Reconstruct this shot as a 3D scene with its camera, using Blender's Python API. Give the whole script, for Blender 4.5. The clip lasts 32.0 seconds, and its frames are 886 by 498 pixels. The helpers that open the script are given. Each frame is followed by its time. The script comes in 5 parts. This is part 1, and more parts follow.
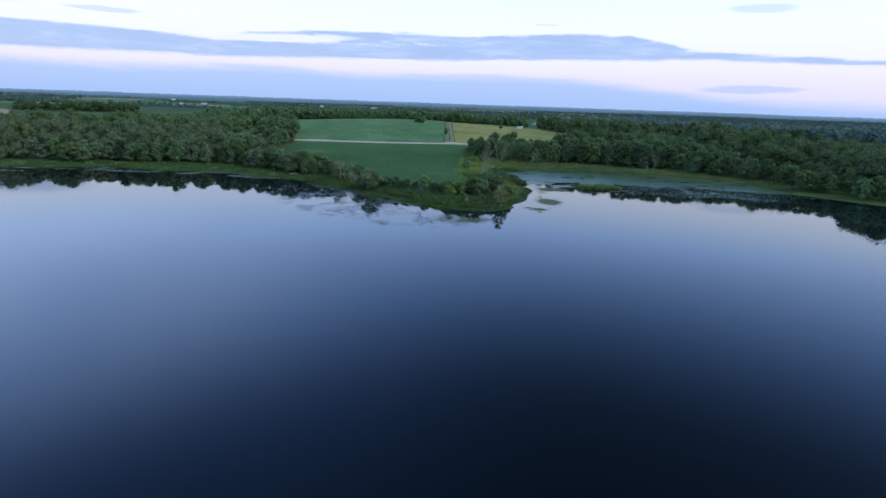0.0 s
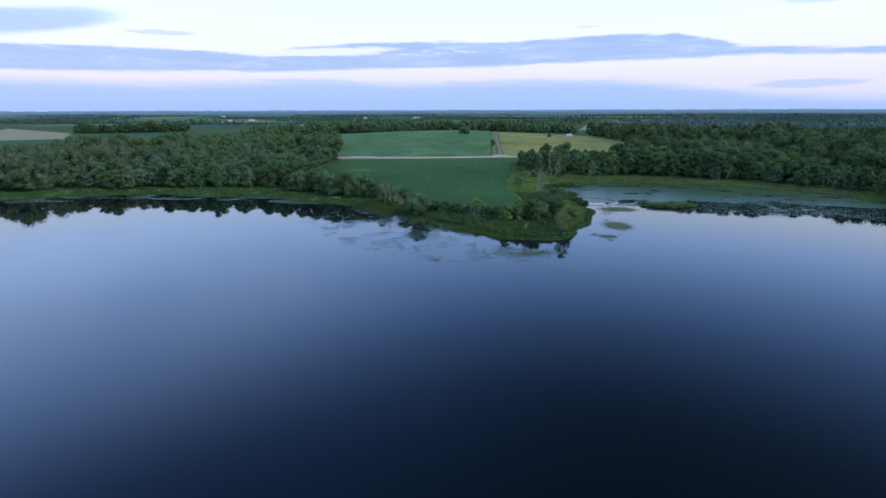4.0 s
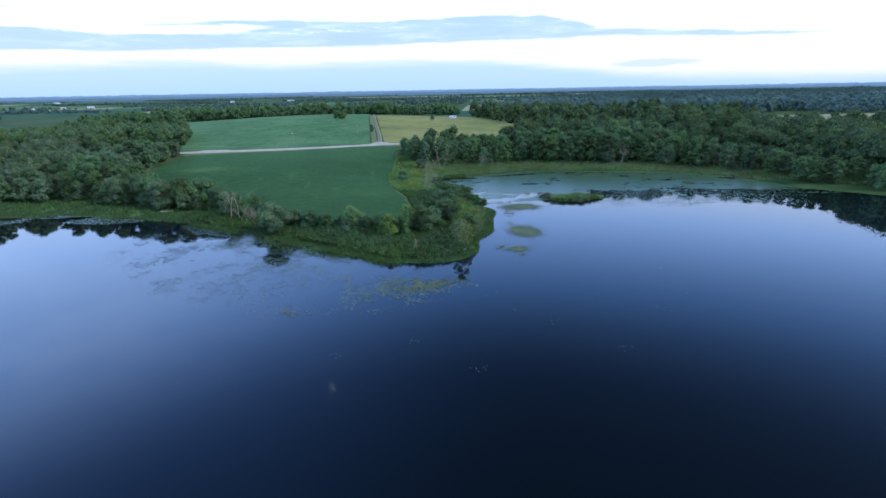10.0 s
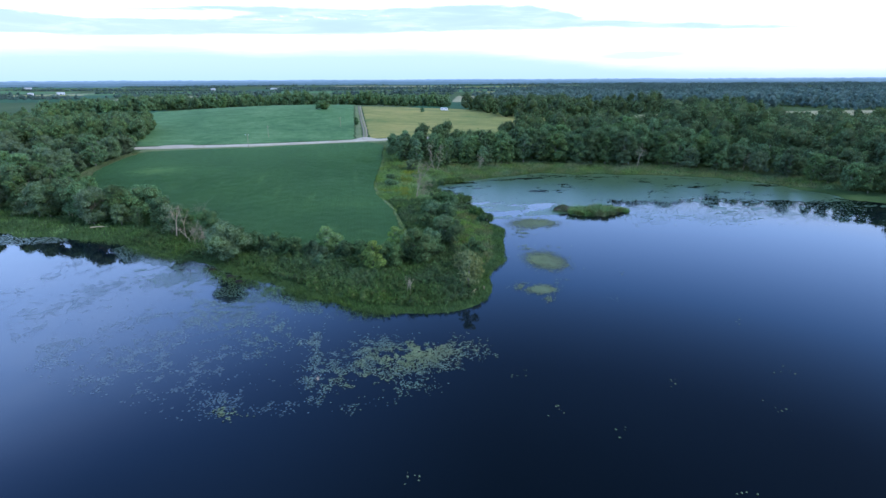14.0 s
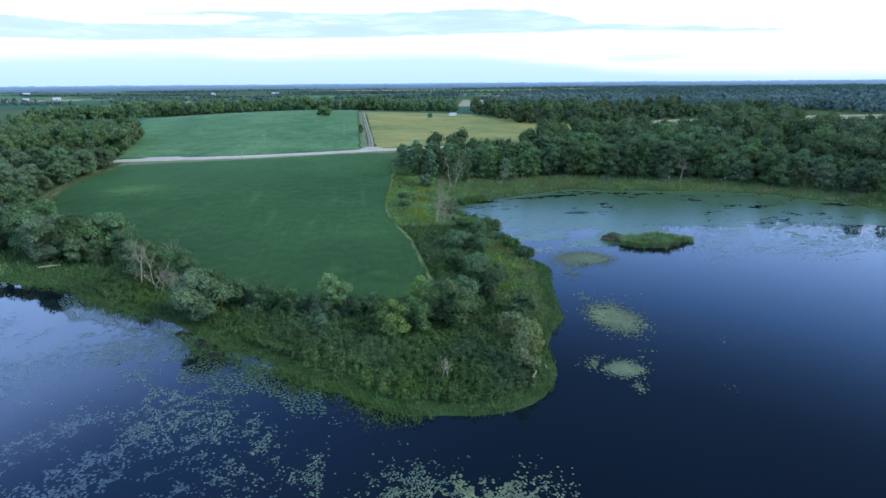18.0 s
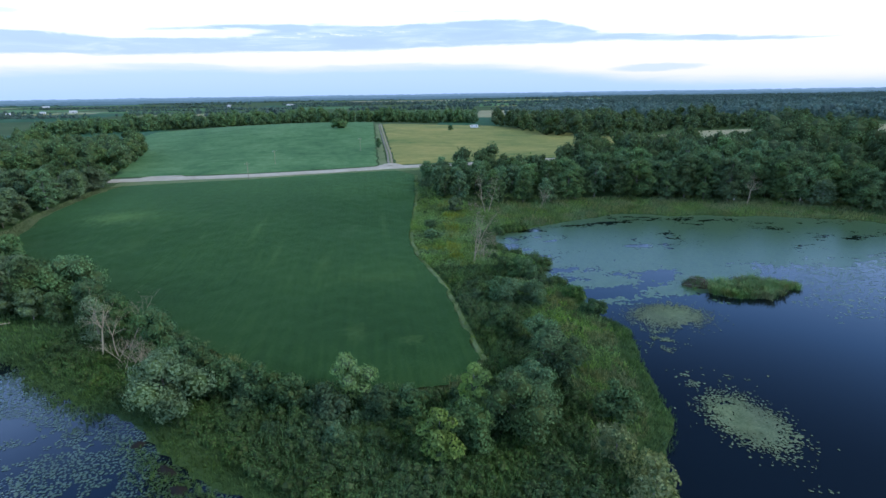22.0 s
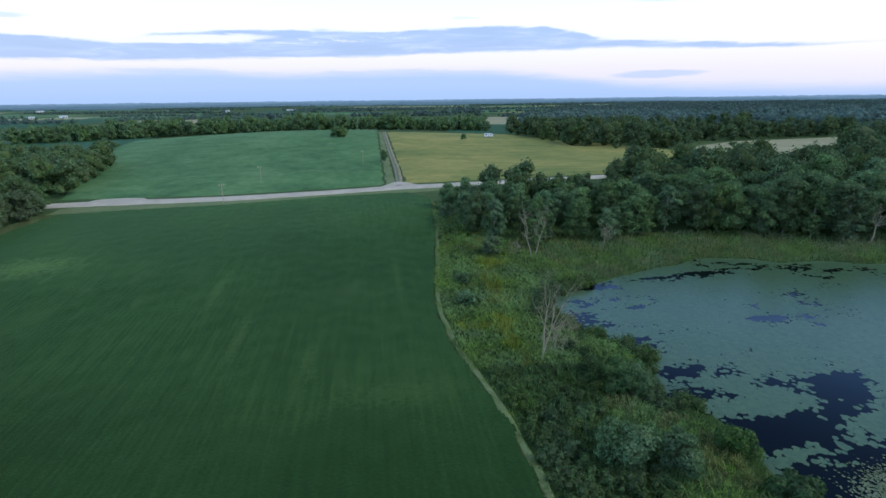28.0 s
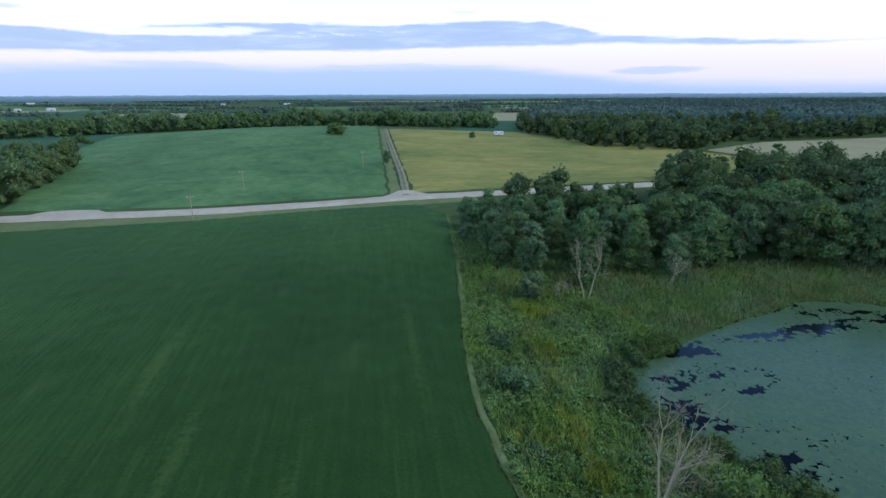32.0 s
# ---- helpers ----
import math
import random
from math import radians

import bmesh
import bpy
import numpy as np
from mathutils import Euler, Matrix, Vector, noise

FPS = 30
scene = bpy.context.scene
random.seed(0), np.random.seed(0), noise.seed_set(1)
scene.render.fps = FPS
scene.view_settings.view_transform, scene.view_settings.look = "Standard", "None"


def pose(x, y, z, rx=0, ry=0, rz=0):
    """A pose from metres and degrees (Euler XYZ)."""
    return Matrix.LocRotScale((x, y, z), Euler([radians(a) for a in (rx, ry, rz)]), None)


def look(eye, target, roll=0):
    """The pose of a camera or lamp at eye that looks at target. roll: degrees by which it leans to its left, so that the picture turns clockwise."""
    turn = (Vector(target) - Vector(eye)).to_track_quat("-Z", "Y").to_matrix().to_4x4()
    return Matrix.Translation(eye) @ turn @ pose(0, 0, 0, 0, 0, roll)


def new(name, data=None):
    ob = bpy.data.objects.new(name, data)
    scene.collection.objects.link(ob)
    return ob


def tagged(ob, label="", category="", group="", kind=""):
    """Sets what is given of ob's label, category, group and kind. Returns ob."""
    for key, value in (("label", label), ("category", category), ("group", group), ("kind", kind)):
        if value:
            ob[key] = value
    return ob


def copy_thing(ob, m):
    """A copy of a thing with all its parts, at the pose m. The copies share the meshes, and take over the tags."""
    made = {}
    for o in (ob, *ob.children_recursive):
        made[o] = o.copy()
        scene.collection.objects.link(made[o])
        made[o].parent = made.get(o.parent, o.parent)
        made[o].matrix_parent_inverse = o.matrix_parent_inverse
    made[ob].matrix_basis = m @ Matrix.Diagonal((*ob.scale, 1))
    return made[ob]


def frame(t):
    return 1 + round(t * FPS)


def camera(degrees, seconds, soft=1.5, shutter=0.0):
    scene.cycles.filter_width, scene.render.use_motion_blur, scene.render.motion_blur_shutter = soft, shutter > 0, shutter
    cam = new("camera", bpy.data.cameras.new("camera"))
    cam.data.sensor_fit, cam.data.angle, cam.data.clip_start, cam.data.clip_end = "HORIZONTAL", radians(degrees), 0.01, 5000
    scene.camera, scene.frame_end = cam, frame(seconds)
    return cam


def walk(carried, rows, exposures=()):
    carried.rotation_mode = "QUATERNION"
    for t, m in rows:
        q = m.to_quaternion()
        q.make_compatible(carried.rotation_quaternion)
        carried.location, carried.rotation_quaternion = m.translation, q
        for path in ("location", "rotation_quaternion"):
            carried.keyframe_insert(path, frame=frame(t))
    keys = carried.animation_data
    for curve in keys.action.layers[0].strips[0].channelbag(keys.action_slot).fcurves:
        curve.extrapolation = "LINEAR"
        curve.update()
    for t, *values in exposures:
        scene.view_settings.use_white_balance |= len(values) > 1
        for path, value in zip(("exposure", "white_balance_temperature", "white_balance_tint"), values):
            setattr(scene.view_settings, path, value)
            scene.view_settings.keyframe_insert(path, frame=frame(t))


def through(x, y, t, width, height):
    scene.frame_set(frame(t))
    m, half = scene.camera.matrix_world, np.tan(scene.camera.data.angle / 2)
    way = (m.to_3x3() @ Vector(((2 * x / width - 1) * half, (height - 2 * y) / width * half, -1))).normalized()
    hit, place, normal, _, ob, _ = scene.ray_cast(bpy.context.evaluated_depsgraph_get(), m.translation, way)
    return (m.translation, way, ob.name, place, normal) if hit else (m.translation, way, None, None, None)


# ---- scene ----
cam = camera(81.5, 32.0)
METRES, EYE, TILT, LEAN, TURN = 230.0, 36.0, -15.8, -1.9, 0.0
ROWS = [
    (0.0, 0.0, 0.0, 0.0, 0.0, 0.0, -0.0),
    (0.5, -0.0047, 0.009, 0.0081, 0.36, 0.07, 0.3),
    (1.0, -0.0089, 0.0185, 0.0157, 0.91, 0.28, 0.39),
    (1.5, -0.0119, 0.0278, 0.0226, 1.57, 0.39, 0.4),
    (2.0, -0.0148, 0.0376, 0.0267, 2.2, 0.34, 0.38),
    (2.5, -0.017, 0.0469, 0.0297, 2.84, 0.44, 0.43),
    (3.0, -0.0186, 0.0573, 0.033, 3.43, 0.59, 0.5),
    (3.5, -0.0193, 0.0681, 0.0359, 4.02, 0.74, 0.66),
    (5.5, -0.0168, 0.1182, 0.0501, 6.49, 0.7, 0.87),
    (6.0, -0.018, 0.1335, 0.0547, 2.64, 0.6, 2.18),
    (6.5, -0.016, 0.1473, 0.0583, -4.94, 0.17, 4.52),
    (7.0, -0.0138, 0.1601, 0.0623, -7.63, -0.29, 5.25),
    (7.5, -0.0118, 0.1749, 0.0661, -7.41, -0.6, 5.13),
    (8.0, -0.0094, 0.1897, 0.0705, -7.29, -0.94, 5.14),
    (8.5, -0.0083, 0.2056, 0.0755, -7.29, -1.34, 5.12),
    (9.0, -0.006, 0.2217, 0.0797, -7.28, -1.58, 5.1),
    (9.5, -0.0048, 0.2369, 0.0842, -7.27, -1.72, 5.08),
    (10.0, -0.0033, 0.254, 0.0887, -7.33, -1.84, 5.02),
    (10.5, -0.002, 0.2715, 0.0933, -7.43, -1.94, 5.04),
    (11.0, -0.0002, 0.2902, 0.0981, -7.57, -2.11, 4.98),
    (11.5, 0.0014, 0.3081, 0.1027, -7.65, -2.2, 4.85),
    (12.0, 0.0022, 0.3253, 0.1078, -7.88, -2.44, 4.68),
    (12.5, 0.0027, 0.3428, 0.1132, -8.08, -2.64, 4.64),
    (13.0, 0.0034, 0.3594, 0.1182, -8.31, -2.83, 4.6),
    (13.5, 0.0039, 0.3751, 0.1227, -8.54, -2.9, 4.62),
    (14.0, 0.0046, 0.3917, 0.128, -8.81, -2.99, 4.68),
    (14.5, 0.0046, 0.4081, 0.1334, -8.89, -3.16, 4.63),
    (16.5, 0.0006, 0.4706, 0.151, -8.95, -3.04, 4.6),
    (17.0, -0.0003, 0.4853, 0.1554, -8.88, -2.91, 4.69),
    (17.5, -0.0014, 0.4998, 0.1595, -8.77, -2.74, 4.78),
    (18.0, -0.0023, 0.5141, 0.1633, -8.64, -2.61, 4.84),
    (18.5, -0.0032, 0.5286, 0.1672, -8.49, -2.45, 4.93),
    (19.0, -0.0041, 0.543, 0.1712, -8.29, -2.24, 4.93),
    (19.5, -0.005, 0.5575, 0.175, -8.08, -2.02, 4.98),
    (20.0, -0.0059, 0.5717, 0.1791, -7.9, -1.85, 4.97),
    (20.5, -0.0067, 0.5861, 0.1837, -7.7, -1.72, 4.95),
    (21.0, -0.0074, 0.5993, 0.1874, -7.48, -1.61, 4.94),
    (21.5, -0.0083, 0.6138, 0.1914, -7.3, -1.51, 4.86),
    (22.0, -0.0091, 0.6284, 0.1956, -7.14, -1.41, 4.83),
    (22.5, -0.01, 0.6443, 0.1998, -6.98, -1.27, 4.84),
    (23.0, -0.0109, 0.6588, 0.2039, -6.88, -1.31, 4.88),
    (23.5, -0.0116, 0.6737, 0.2081, -6.79, -1.24, 4.9),
    (24.0, -0.012, 0.6887, 0.2126, -6.7, -1.2, 4.92),
    (24.5, -0.0125, 0.7043, 0.2173, -6.69, -1.12, 4.85),
    (25.0, -0.0128, 0.72, 0.2215, -6.66, -1.0, 4.83),
    (25.5, -0.0132, 0.7358, 0.2257, -6.68, -0.94, 4.78),
    (27.5, -0.0145, 0.801, 0.2435, -6.98, -0.83, 4.65),
    (28.0, -0.0149, 0.8178, 0.2479, -7.08, -0.81, 4.62),
    (28.5, -0.0153, 0.8343, 0.2524, -7.19, -0.81, 4.65),
    (29.0, -0.0156, 0.8509, 0.2569, -7.3, -0.87, 4.67),
    (29.5, -0.016, 0.8674, 0.262, -7.36, -0.95, 4.6),
    (30.0, -0.0164, 0.8838, 0.2667, -6.66, -1.04, 4.37),
    (30.5, -0.0169, 0.9002, 0.271, -6.79, -1.23, 4.39),
    (31.0, -0.0175, 0.9168, 0.2757, -6.95, -1.33, 4.36),
    (31.5, -0.0182, 0.9335, 0.2803, -7.15, -1.35, 4.33),
    (32.0, -0.019, 0.9503, 0.285, -7.32, -1.36, 4.26),
]
EXPOSURES = [(0.0, -0.1, 5700, 12), (3.5, -0.1, 5650, 12), (6.0, -0.05, 5480, 12), (9.0, 0.22, 5420, 13), (13.0, 0.50, 5400, 15), (17.0, 0.56, 5440, 14), (19.0, 0.44, 5500, 12.5), (21.0, 0.28, 5600, 10.5), (25.0, 0.08, 5750, 9), (28.0, 0.0, 5820, 9), (32.0, 0.0, 5830, 9)]
walk(cam, [(t, pose(0, 0, EYE, TILT, LEAN, TURN) @ pose(METRES * x, METRES * y, METRES * z, 90 + pitch, roll, yaw)) for t, x, y, z, yaw, pitch, roll in ROWS], EXPOSURES)


# ---------------------------------------------------------------- node helpers
class Net:
    """Short hand for building a node tree."""

    def __init__(self, tree):
        self.tree = tree

    def node(self, kind, **fields):
        n = self.tree.nodes.new(kind)
        for socket, value in fields.items():
            target = n.inputs[int(socket[1:])] if socket[0] == "i" and socket[1:].isdigit() else n.inputs[socket]
            if isinstance(value, bpy.types.NodeSocket):
                self.tree.links.new(value, target)
            else:
                target.default_value = value
        return n

    def maths(self, op, a, b=0.0, c=0.0, clamp=False):
        n = self.node("ShaderNodeMath", i0=a, i1=b, i2=c)
        n.operation, n.use_clamp = op, clamp
        return n.outputs[0]

    def step(self, value, low, high):
        n = self.node("ShaderNodeMapRange", i0=value, i1=low, i2=high)
        n.interpolation_type = "SMOOTHSTEP"
        return n.outputs[0]

    def mix(self, factor, a, b, blend="MIX"):
        n = self.tree.nodes.new("ShaderNodeMix")
        n.data_type, n.blend_type = "RGBA", blend
        for index, value in ((0, factor), (6, a), (7, b)):
            if isinstance(value, bpy.types.NodeSocket):
                self.tree.links.new(value, n.inputs[index])
            else:
                n.inputs[index].default_value = (*value[:3], 1) if index else value
        return n.outputs[2]

    def ramp(self, value, stops):
        n = self.node("ShaderNodeValToRGB", Fac=value)
        e = n.color_ramp.elements
        while len(e) < len(stops):
            e.new(0.5)
        for i, (at, colour) in enumerate(stops):
            e[i].position, e[i].color = at, (*colour, 1)
        return n.outputs[0]

    def noise(self, vector, scale, detail=3.0, rough=0.55, distortion=0.0):
        return self.node("ShaderNodeTexNoise", Vector=vector, Scale=scale, Detail=detail, Roughness=rough, Distortion=distortion).outputs[0]

    def scaled(self, vector, x, y, z):
        n = self.node("ShaderNodeVectorMath", i0=vector, i1=(x, y, z))
        n.operation = "MULTIPLY"
        return n.outputs[0]


# ---------------------------------------------------------------- sky, moon and light
world = bpy.data.worlds.new("dusk_sky")
scene.world = world
world.use_nodes = True
world.node_tree.nodes.clear()
net = Net(world.node_tree)
way = net.node("ShaderNodeTexCoord").outputs["Generated"]
axis = net.node("ShaderNodeSeparateXYZ", i0=way)
up = net.maths("ARCSINE", axis.outputs[2])
degrees_up = net.maths("MULTIPLY", up, 57.2958)
azimuth = net.maths("MULTIPLY", net.maths("ARCTAN2", axis.outputs[0], axis.outputs[1]), 57.2958)
flat = net.node("ShaderNodeCombineXYZ", i0=azimuth, i1=degrees_up).outputs[0]
# clear air: lavender haze at the horizon, bright pale band above it, deep blue higher up
height = net.maths("DIVIDE", degrees_up, 90.0, clamp=True)
clear = net.ramp(height, [
    (0.0, (0.285, 0.292, 0.362)), (0.012, (0.300, 0.300, 0.366)), (0.029, (0.338, 0.314, 0.372)), (0.045, (0.368, 0.344, 0.386)),
    (0.085, (0.400, 0.402, 0.415)), (0.115, (0.380, 0.430, 0.520)), (0.15, (0.290, 0.430, 0.690)), (0.24, (0.155, 0.320, 0.690)), (0.34, (0.066, 0.144, 0.365)),
    # the zenith, out of view, is raised to pale grey as added light
    (0.52, (0.032, 0.074, 0.180)), (0.70, (0.200, 0.205, 0.195)), (1.0, (0.255, 0.250, 0.220))])
turn = net.maths("DIVIDE", net.maths("ADD", azimuth, 50.0), 100.0, clamp=True)
streak = net.noise(net.scaled(flat, 0.13, 1.1, 1.0), 1.0, 6.0, 0.62, 0.6)
feather = net.noise(net.scaled(flat, 0.55, 3.2, 1.0), 1.0, 5.0, 0.65, 0.4)
ragged = net.maths("ADD", net.maths("MULTIPLY", net.maths("SUBTRACT", streak, 0.5), 0.8), net.maths("MULTIPLY", net.maths("SUBTRACT", feather, 0.5), 0.26))
band_up = net.maths("ADD", degrees_up, ragged)


def edge(points):
    """Height of a cloud's edge in degrees, along the azimuth."""
    return net.maths("MULTIPLY", net.ramp(turn, [((a + 50) / 100, (v / 10, v / 10, v / 10)) for a, v in points]), 10.0)


def puff(azim, elev, wide, high, rise=0.0):
    """A lens of thin cloud with ragged ends."""
    u = net.maths("DIVIDE", net.maths("SUBTRACT", azimuth, azim), wide)
    v = net.maths("DIVIDE", net.maths("SUBTRACT", net.maths("SUBTRACT", band_up, elev), net.maths("MULTIPLY", net.maths("SUBTRACT", azimuth, azim), rise)), high)
    return net.step(net.maths("ADD", net.maths("MULTIPLY", u, u), net.maths("MULTIPLY", v, v)), 1.25, 0.35)


# a long bank of cloud low over the horizon, split by a bright gap, thin towards its right end
CLOUD_TOP = [(-50, 5.5), (-38.6, 5.58), (-33, 5.65), (-25, 5.5), (-22.5, 5.55), (-19.5, 6.25), (-15.8, 6.5), (-12, 6.7), (-4.5, 6.9), (3.5, 6.85), (10.5, 7.1), (18.5, 7.05), (21.9, 6.4), (24, 5.75), (32, 5.15), (38, 4.65), (44, 4.35), (50, 4.25)]
CLOUD_LOW = [(-50, 3.2), (-39, 3.3), (-31, 3.55), (-22, 3.65), (-12, 4.05), (-1, 4.25), (5, 4.43), (12.5, 4.62), (20, 4.65), (26, 4.72), (32, 4.4), (35.3, 4.15), (40, 4.0), (44, 4.12), (50, 4.2)]
under = net.step(net.maths("SUBTRACT", edge(CLOUD_TOP), band_up), -0.05, 0.28)
over = net.step(net.maths("SUBTRACT", band_up, edge(CLOUD_LOW)), -0.10, 0.26)
gap = puff(-17.3, 5.72, 9.0, 0.42, 0.037)
fleck = net.maths("MULTIPLY", puff(-2.5, 5.95, 8.0, 0.30, 0.035), net.step(feather, 0.50, 0.68))
main_band = net.maths("MULTIPLY", net.maths("MULTIPLY", under, over), net.maths("SUBTRACT", 1.0, net.maths("MAXIMUM", net.maths("MULTIPLY", gap, 0.92), net.maths("MULTIPLY", fleck, 0.7))))
main_band = net.maths("MULTIPLY", main_band, net.maths("SUBTRACT", 1.05, net.maths("MULTIPLY", net.step(streak, 0.42, 0.75), 0.32)), clamp=True)
# a lower, bluer layer down to the horizon, deepest to the left of the way
SECOND = [(-50, 2.6), (-31, 2.45), (-21, 2.85), (-15, 2.95), (-9, 2.65), (-2, 2.8), (10, 2.9), (13, 2.85), (18, 2.35), (22, 1.9), (27, 1.35), (33, 0.95), (42, 0.8), (50, 0.7)]
second = net.step(net.maths("SUBTRACT", edge(SECOND), band_up), -0.60, 0.80)
wisps = net.maths("MAXIMUM", net.maths("MULTIPLY", puff(29.7, 2.15, 4.6, 0.36), 0.75), net.maths("MULTIPLY", puff(-18.0, 2.85, 5.5, 0.26), 0.4))
wisps = net.maths("MAXIMUM", wisps, net.maths("MULTIPLY", puff(5.0, 2.75, 11.0, 0.30), 0.35))
high = net.maths("MAXIMUM", net.maths("MULTIPLY", puff(-42.0, 7.2, 8.0, 1.1, 0.12), 0.8), net.maths("MAXIMUM", net.maths("MULTIPLY", puff(-31.5, 6.9, 3.2, 0.26), 0.45), net.maths("MULTIPLY", puff(29.5, 9.0, 3.0, 0.4), 0.4)))
high = net.maths("MAXIMUM", high, net.maths("MULTIPLY", puff(10.5, 7.95, 1.5, 0.16), 0.3))
cloudy = net.mix(net.maths("MULTIPLY", second, 0.88), clear, (0.153, 0.226, 0.352))
cloudy = net.mix(wisps, cloudy, (0.190, 0.240, 0.345))
shaded = net.mix(net.step(streak, 0.3, 0.75), (0.150, 0.200, 0.315), (0.182, 0.236, 0.352))
cloudy = net.mix(net.maths("MAXIMUM", net.maths("MULTIPLY", main_band, 0.95), high), cloudy, shaded)
# pale veil added above the view, to the left, brightens the lake's reflection
veil = net.maths("MULTIPLY", net.maths("MULTIPLY", net.step(degrees_up, 7.0, 13.0), net.step(degrees_up, 36.0, 17.0)), net.step(azimuth, 14.0, -44.0))
veil_noise = net.step(net.noise(net.scaled(flat, 0.05, 0.12, 1.0), 1.0, 5.0, 0.6), 0.3, 0.7)
cloudy = net.mix(net.maths("MULTIPLY", veil, net.maths("ADD", 0.5, net.maths("MULTIPLY", veil_noise, 0.5))), cloudy, (0.405, 0.550, 0.820))
# middle sky, out of view, scaled brighter left, darker right for the lake's tone
fade = net.maths("MULTIPLY", net.step(degrees_up, 9.0, 33.0), net.step(degrees_up, 80.0, 55.0))
side = net.maths("ADD", net.maths("MULTIPLY", net.maths("MULTIPLY", net.step(azimuth, 12.0, -68.0), net.step(degrees_up, 40.0, 22.0)), 0.8), net.maths("MULTIPLY", net.step(azimuth, -26.0, 22.0), -0.74))
side = net.maths("ADD", side, net.maths("MULTIPLY", net.step(azimuth, 15.0, 75.0), -0.06))
gain = net.node("ShaderNodeVectorMath", i0=cloudy)
gain.operation = "SCALE"
net.tree.links.new(net.maths("ADD", 1.0, net.maths("MULTIPLY", fade, side)), gain.inputs["Scale"])
cloudy = gain.outputs[0]
# the west of the sky, to the right of the way, keeps the afterglow; the east is clear and blue
nishita = net.node("ShaderNodeTexSky")
nishita.sky_type, nishita.sun_disc, nishita.sun_elevation, nishita.sun_rotation = "NISHITA", False, radians(3.0), radians(102)
dome = net.node("ShaderNodeBackground", Color=cloudy, Strength=2.55)
glow = net.node("ShaderNodeBackground", Color=nishita.outputs[0], Strength=0.05)
both = net.node("ShaderNodeAddShader", i0=dome.outputs[0], i1=glow.outputs[0])
net.node("ShaderNodeOutputWorld", Surface=both.outputs[0])


def moon():
    m = bpy.data.materials.new("moonlight")
    m.use_nodes = True
    m.node_tree.nodes.clear()
    n = Net(m.node_tree)
    seas = n.ramp(n.noise(n.node("ShaderNodeTexCoord").outputs["Object"], 0.012, 3.0), [(0.4, (0.75, 0.72, 0.66)), (0.6, (1.0, 0.97, 0.9))])
    n.node("ShaderNodeOutputMaterial", Surface=n.node("ShaderNodeEmission", Color=seas, Strength=6.0).outputs[0])
    bm = bmesh.new()
    bmesh.ops.create_icosphere(bm, subdivisions=3, radius=125)
    mesh = bpy.data.meshes.new("moon")
    bm.to_mesh(mesh)
    bm.free()
    mesh.materials.append(m)
    e, a = radians(31.3), radians(-6.0)
    ob = new("moon", mesh)
    ob.location = (40000 * math.cos(e) * math.sin(a), 40000 * math.cos(e) * math.cos(a), 40000 * math.sin(e))
    return tagged(ob, "bright pale moon standing over the lake", "moon", kind="structure")


moon()
# broad lamp added in place of soft skylight; no sun is up at dusk
sun = new("sun", bpy.data.lights.new("sun", "SUN"))
sun.data.energy, sun.data.angle, sun.data.color = 2.2, radians(24), (0.97, 0.975, 0.965)
sun.matrix_world = look((70, -34, 62), (0, 0, 0))


# ---------------------------------------------------------------- materials
def material(name):
    m = bpy.data.materials.new(name)
    m.use_nodes = True
    m.node_tree.nodes.clear()
    return m, Net(m.node_tree)


def finish(net, colour, rough=0.9, bump=None, strength=0.3, distance=0.1, specular=0.2, through=None, sheen=0.0, nap=(1, 1, 1)):
    shader = net.node("ShaderNodeBsdfPrincipled", **{"Base Color": colour, "Roughness": rough, "Specular IOR Level": specular, "Sheen Weight": sheen, "Sheen Roughness": 0.45, "Sheen Tint": (*nap, 1)})
    if bump is not None:
        net.tree.links.new(net.node("ShaderNodeBump", Height=bump, Strength=strength, Distance=distance).outputs[0], shader.inputs["Normal"])
    out = shader.outputs[0]
    if through is not None:
        glow = net.node("ShaderNodeBsdfTranslucent", Color=colour)
        out = net.node("ShaderNodeMixShader", i0=through, i1=out, i2=glow.outputs[0]).outputs[0]
    net.node("ShaderNodeOutputMaterial", Surface=out)


def place(net):
    return net.node("ShaderNodeNewGeometry").outputs["Position"]


def patchy(name, stops, large=0.02, fine=0.6, rough=0.95, bump=0.5, distance=0.25, stretch=(1, 1, 1)):
    """Ground cover: a ramp over two scales of noise, with fine relief."""
    m, n = material(name)
    at = n.scaled(place(n), *stretch)
    wide = n.noise(at, large, 4.0, 0.6)
    small = n.noise(at, fine, 5.0, 0.65)
    mid = n.noise(at, (large * fine) ** 0.5, 4.0, 0.6, 0.6)
    value = n.maths("ADD", n.maths("MULTIPLY", wide, 0.45), n.maths("ADD", n.maths("MULTIPLY", mid, 0.35), n.maths("MULTIPLY", small, 0.3)))
    value = n.maths("SUBTRACT", value, 0.05)
    finish(n, n.ramp(value, stops), rough, small, bump, distance, 0.1)
    return m


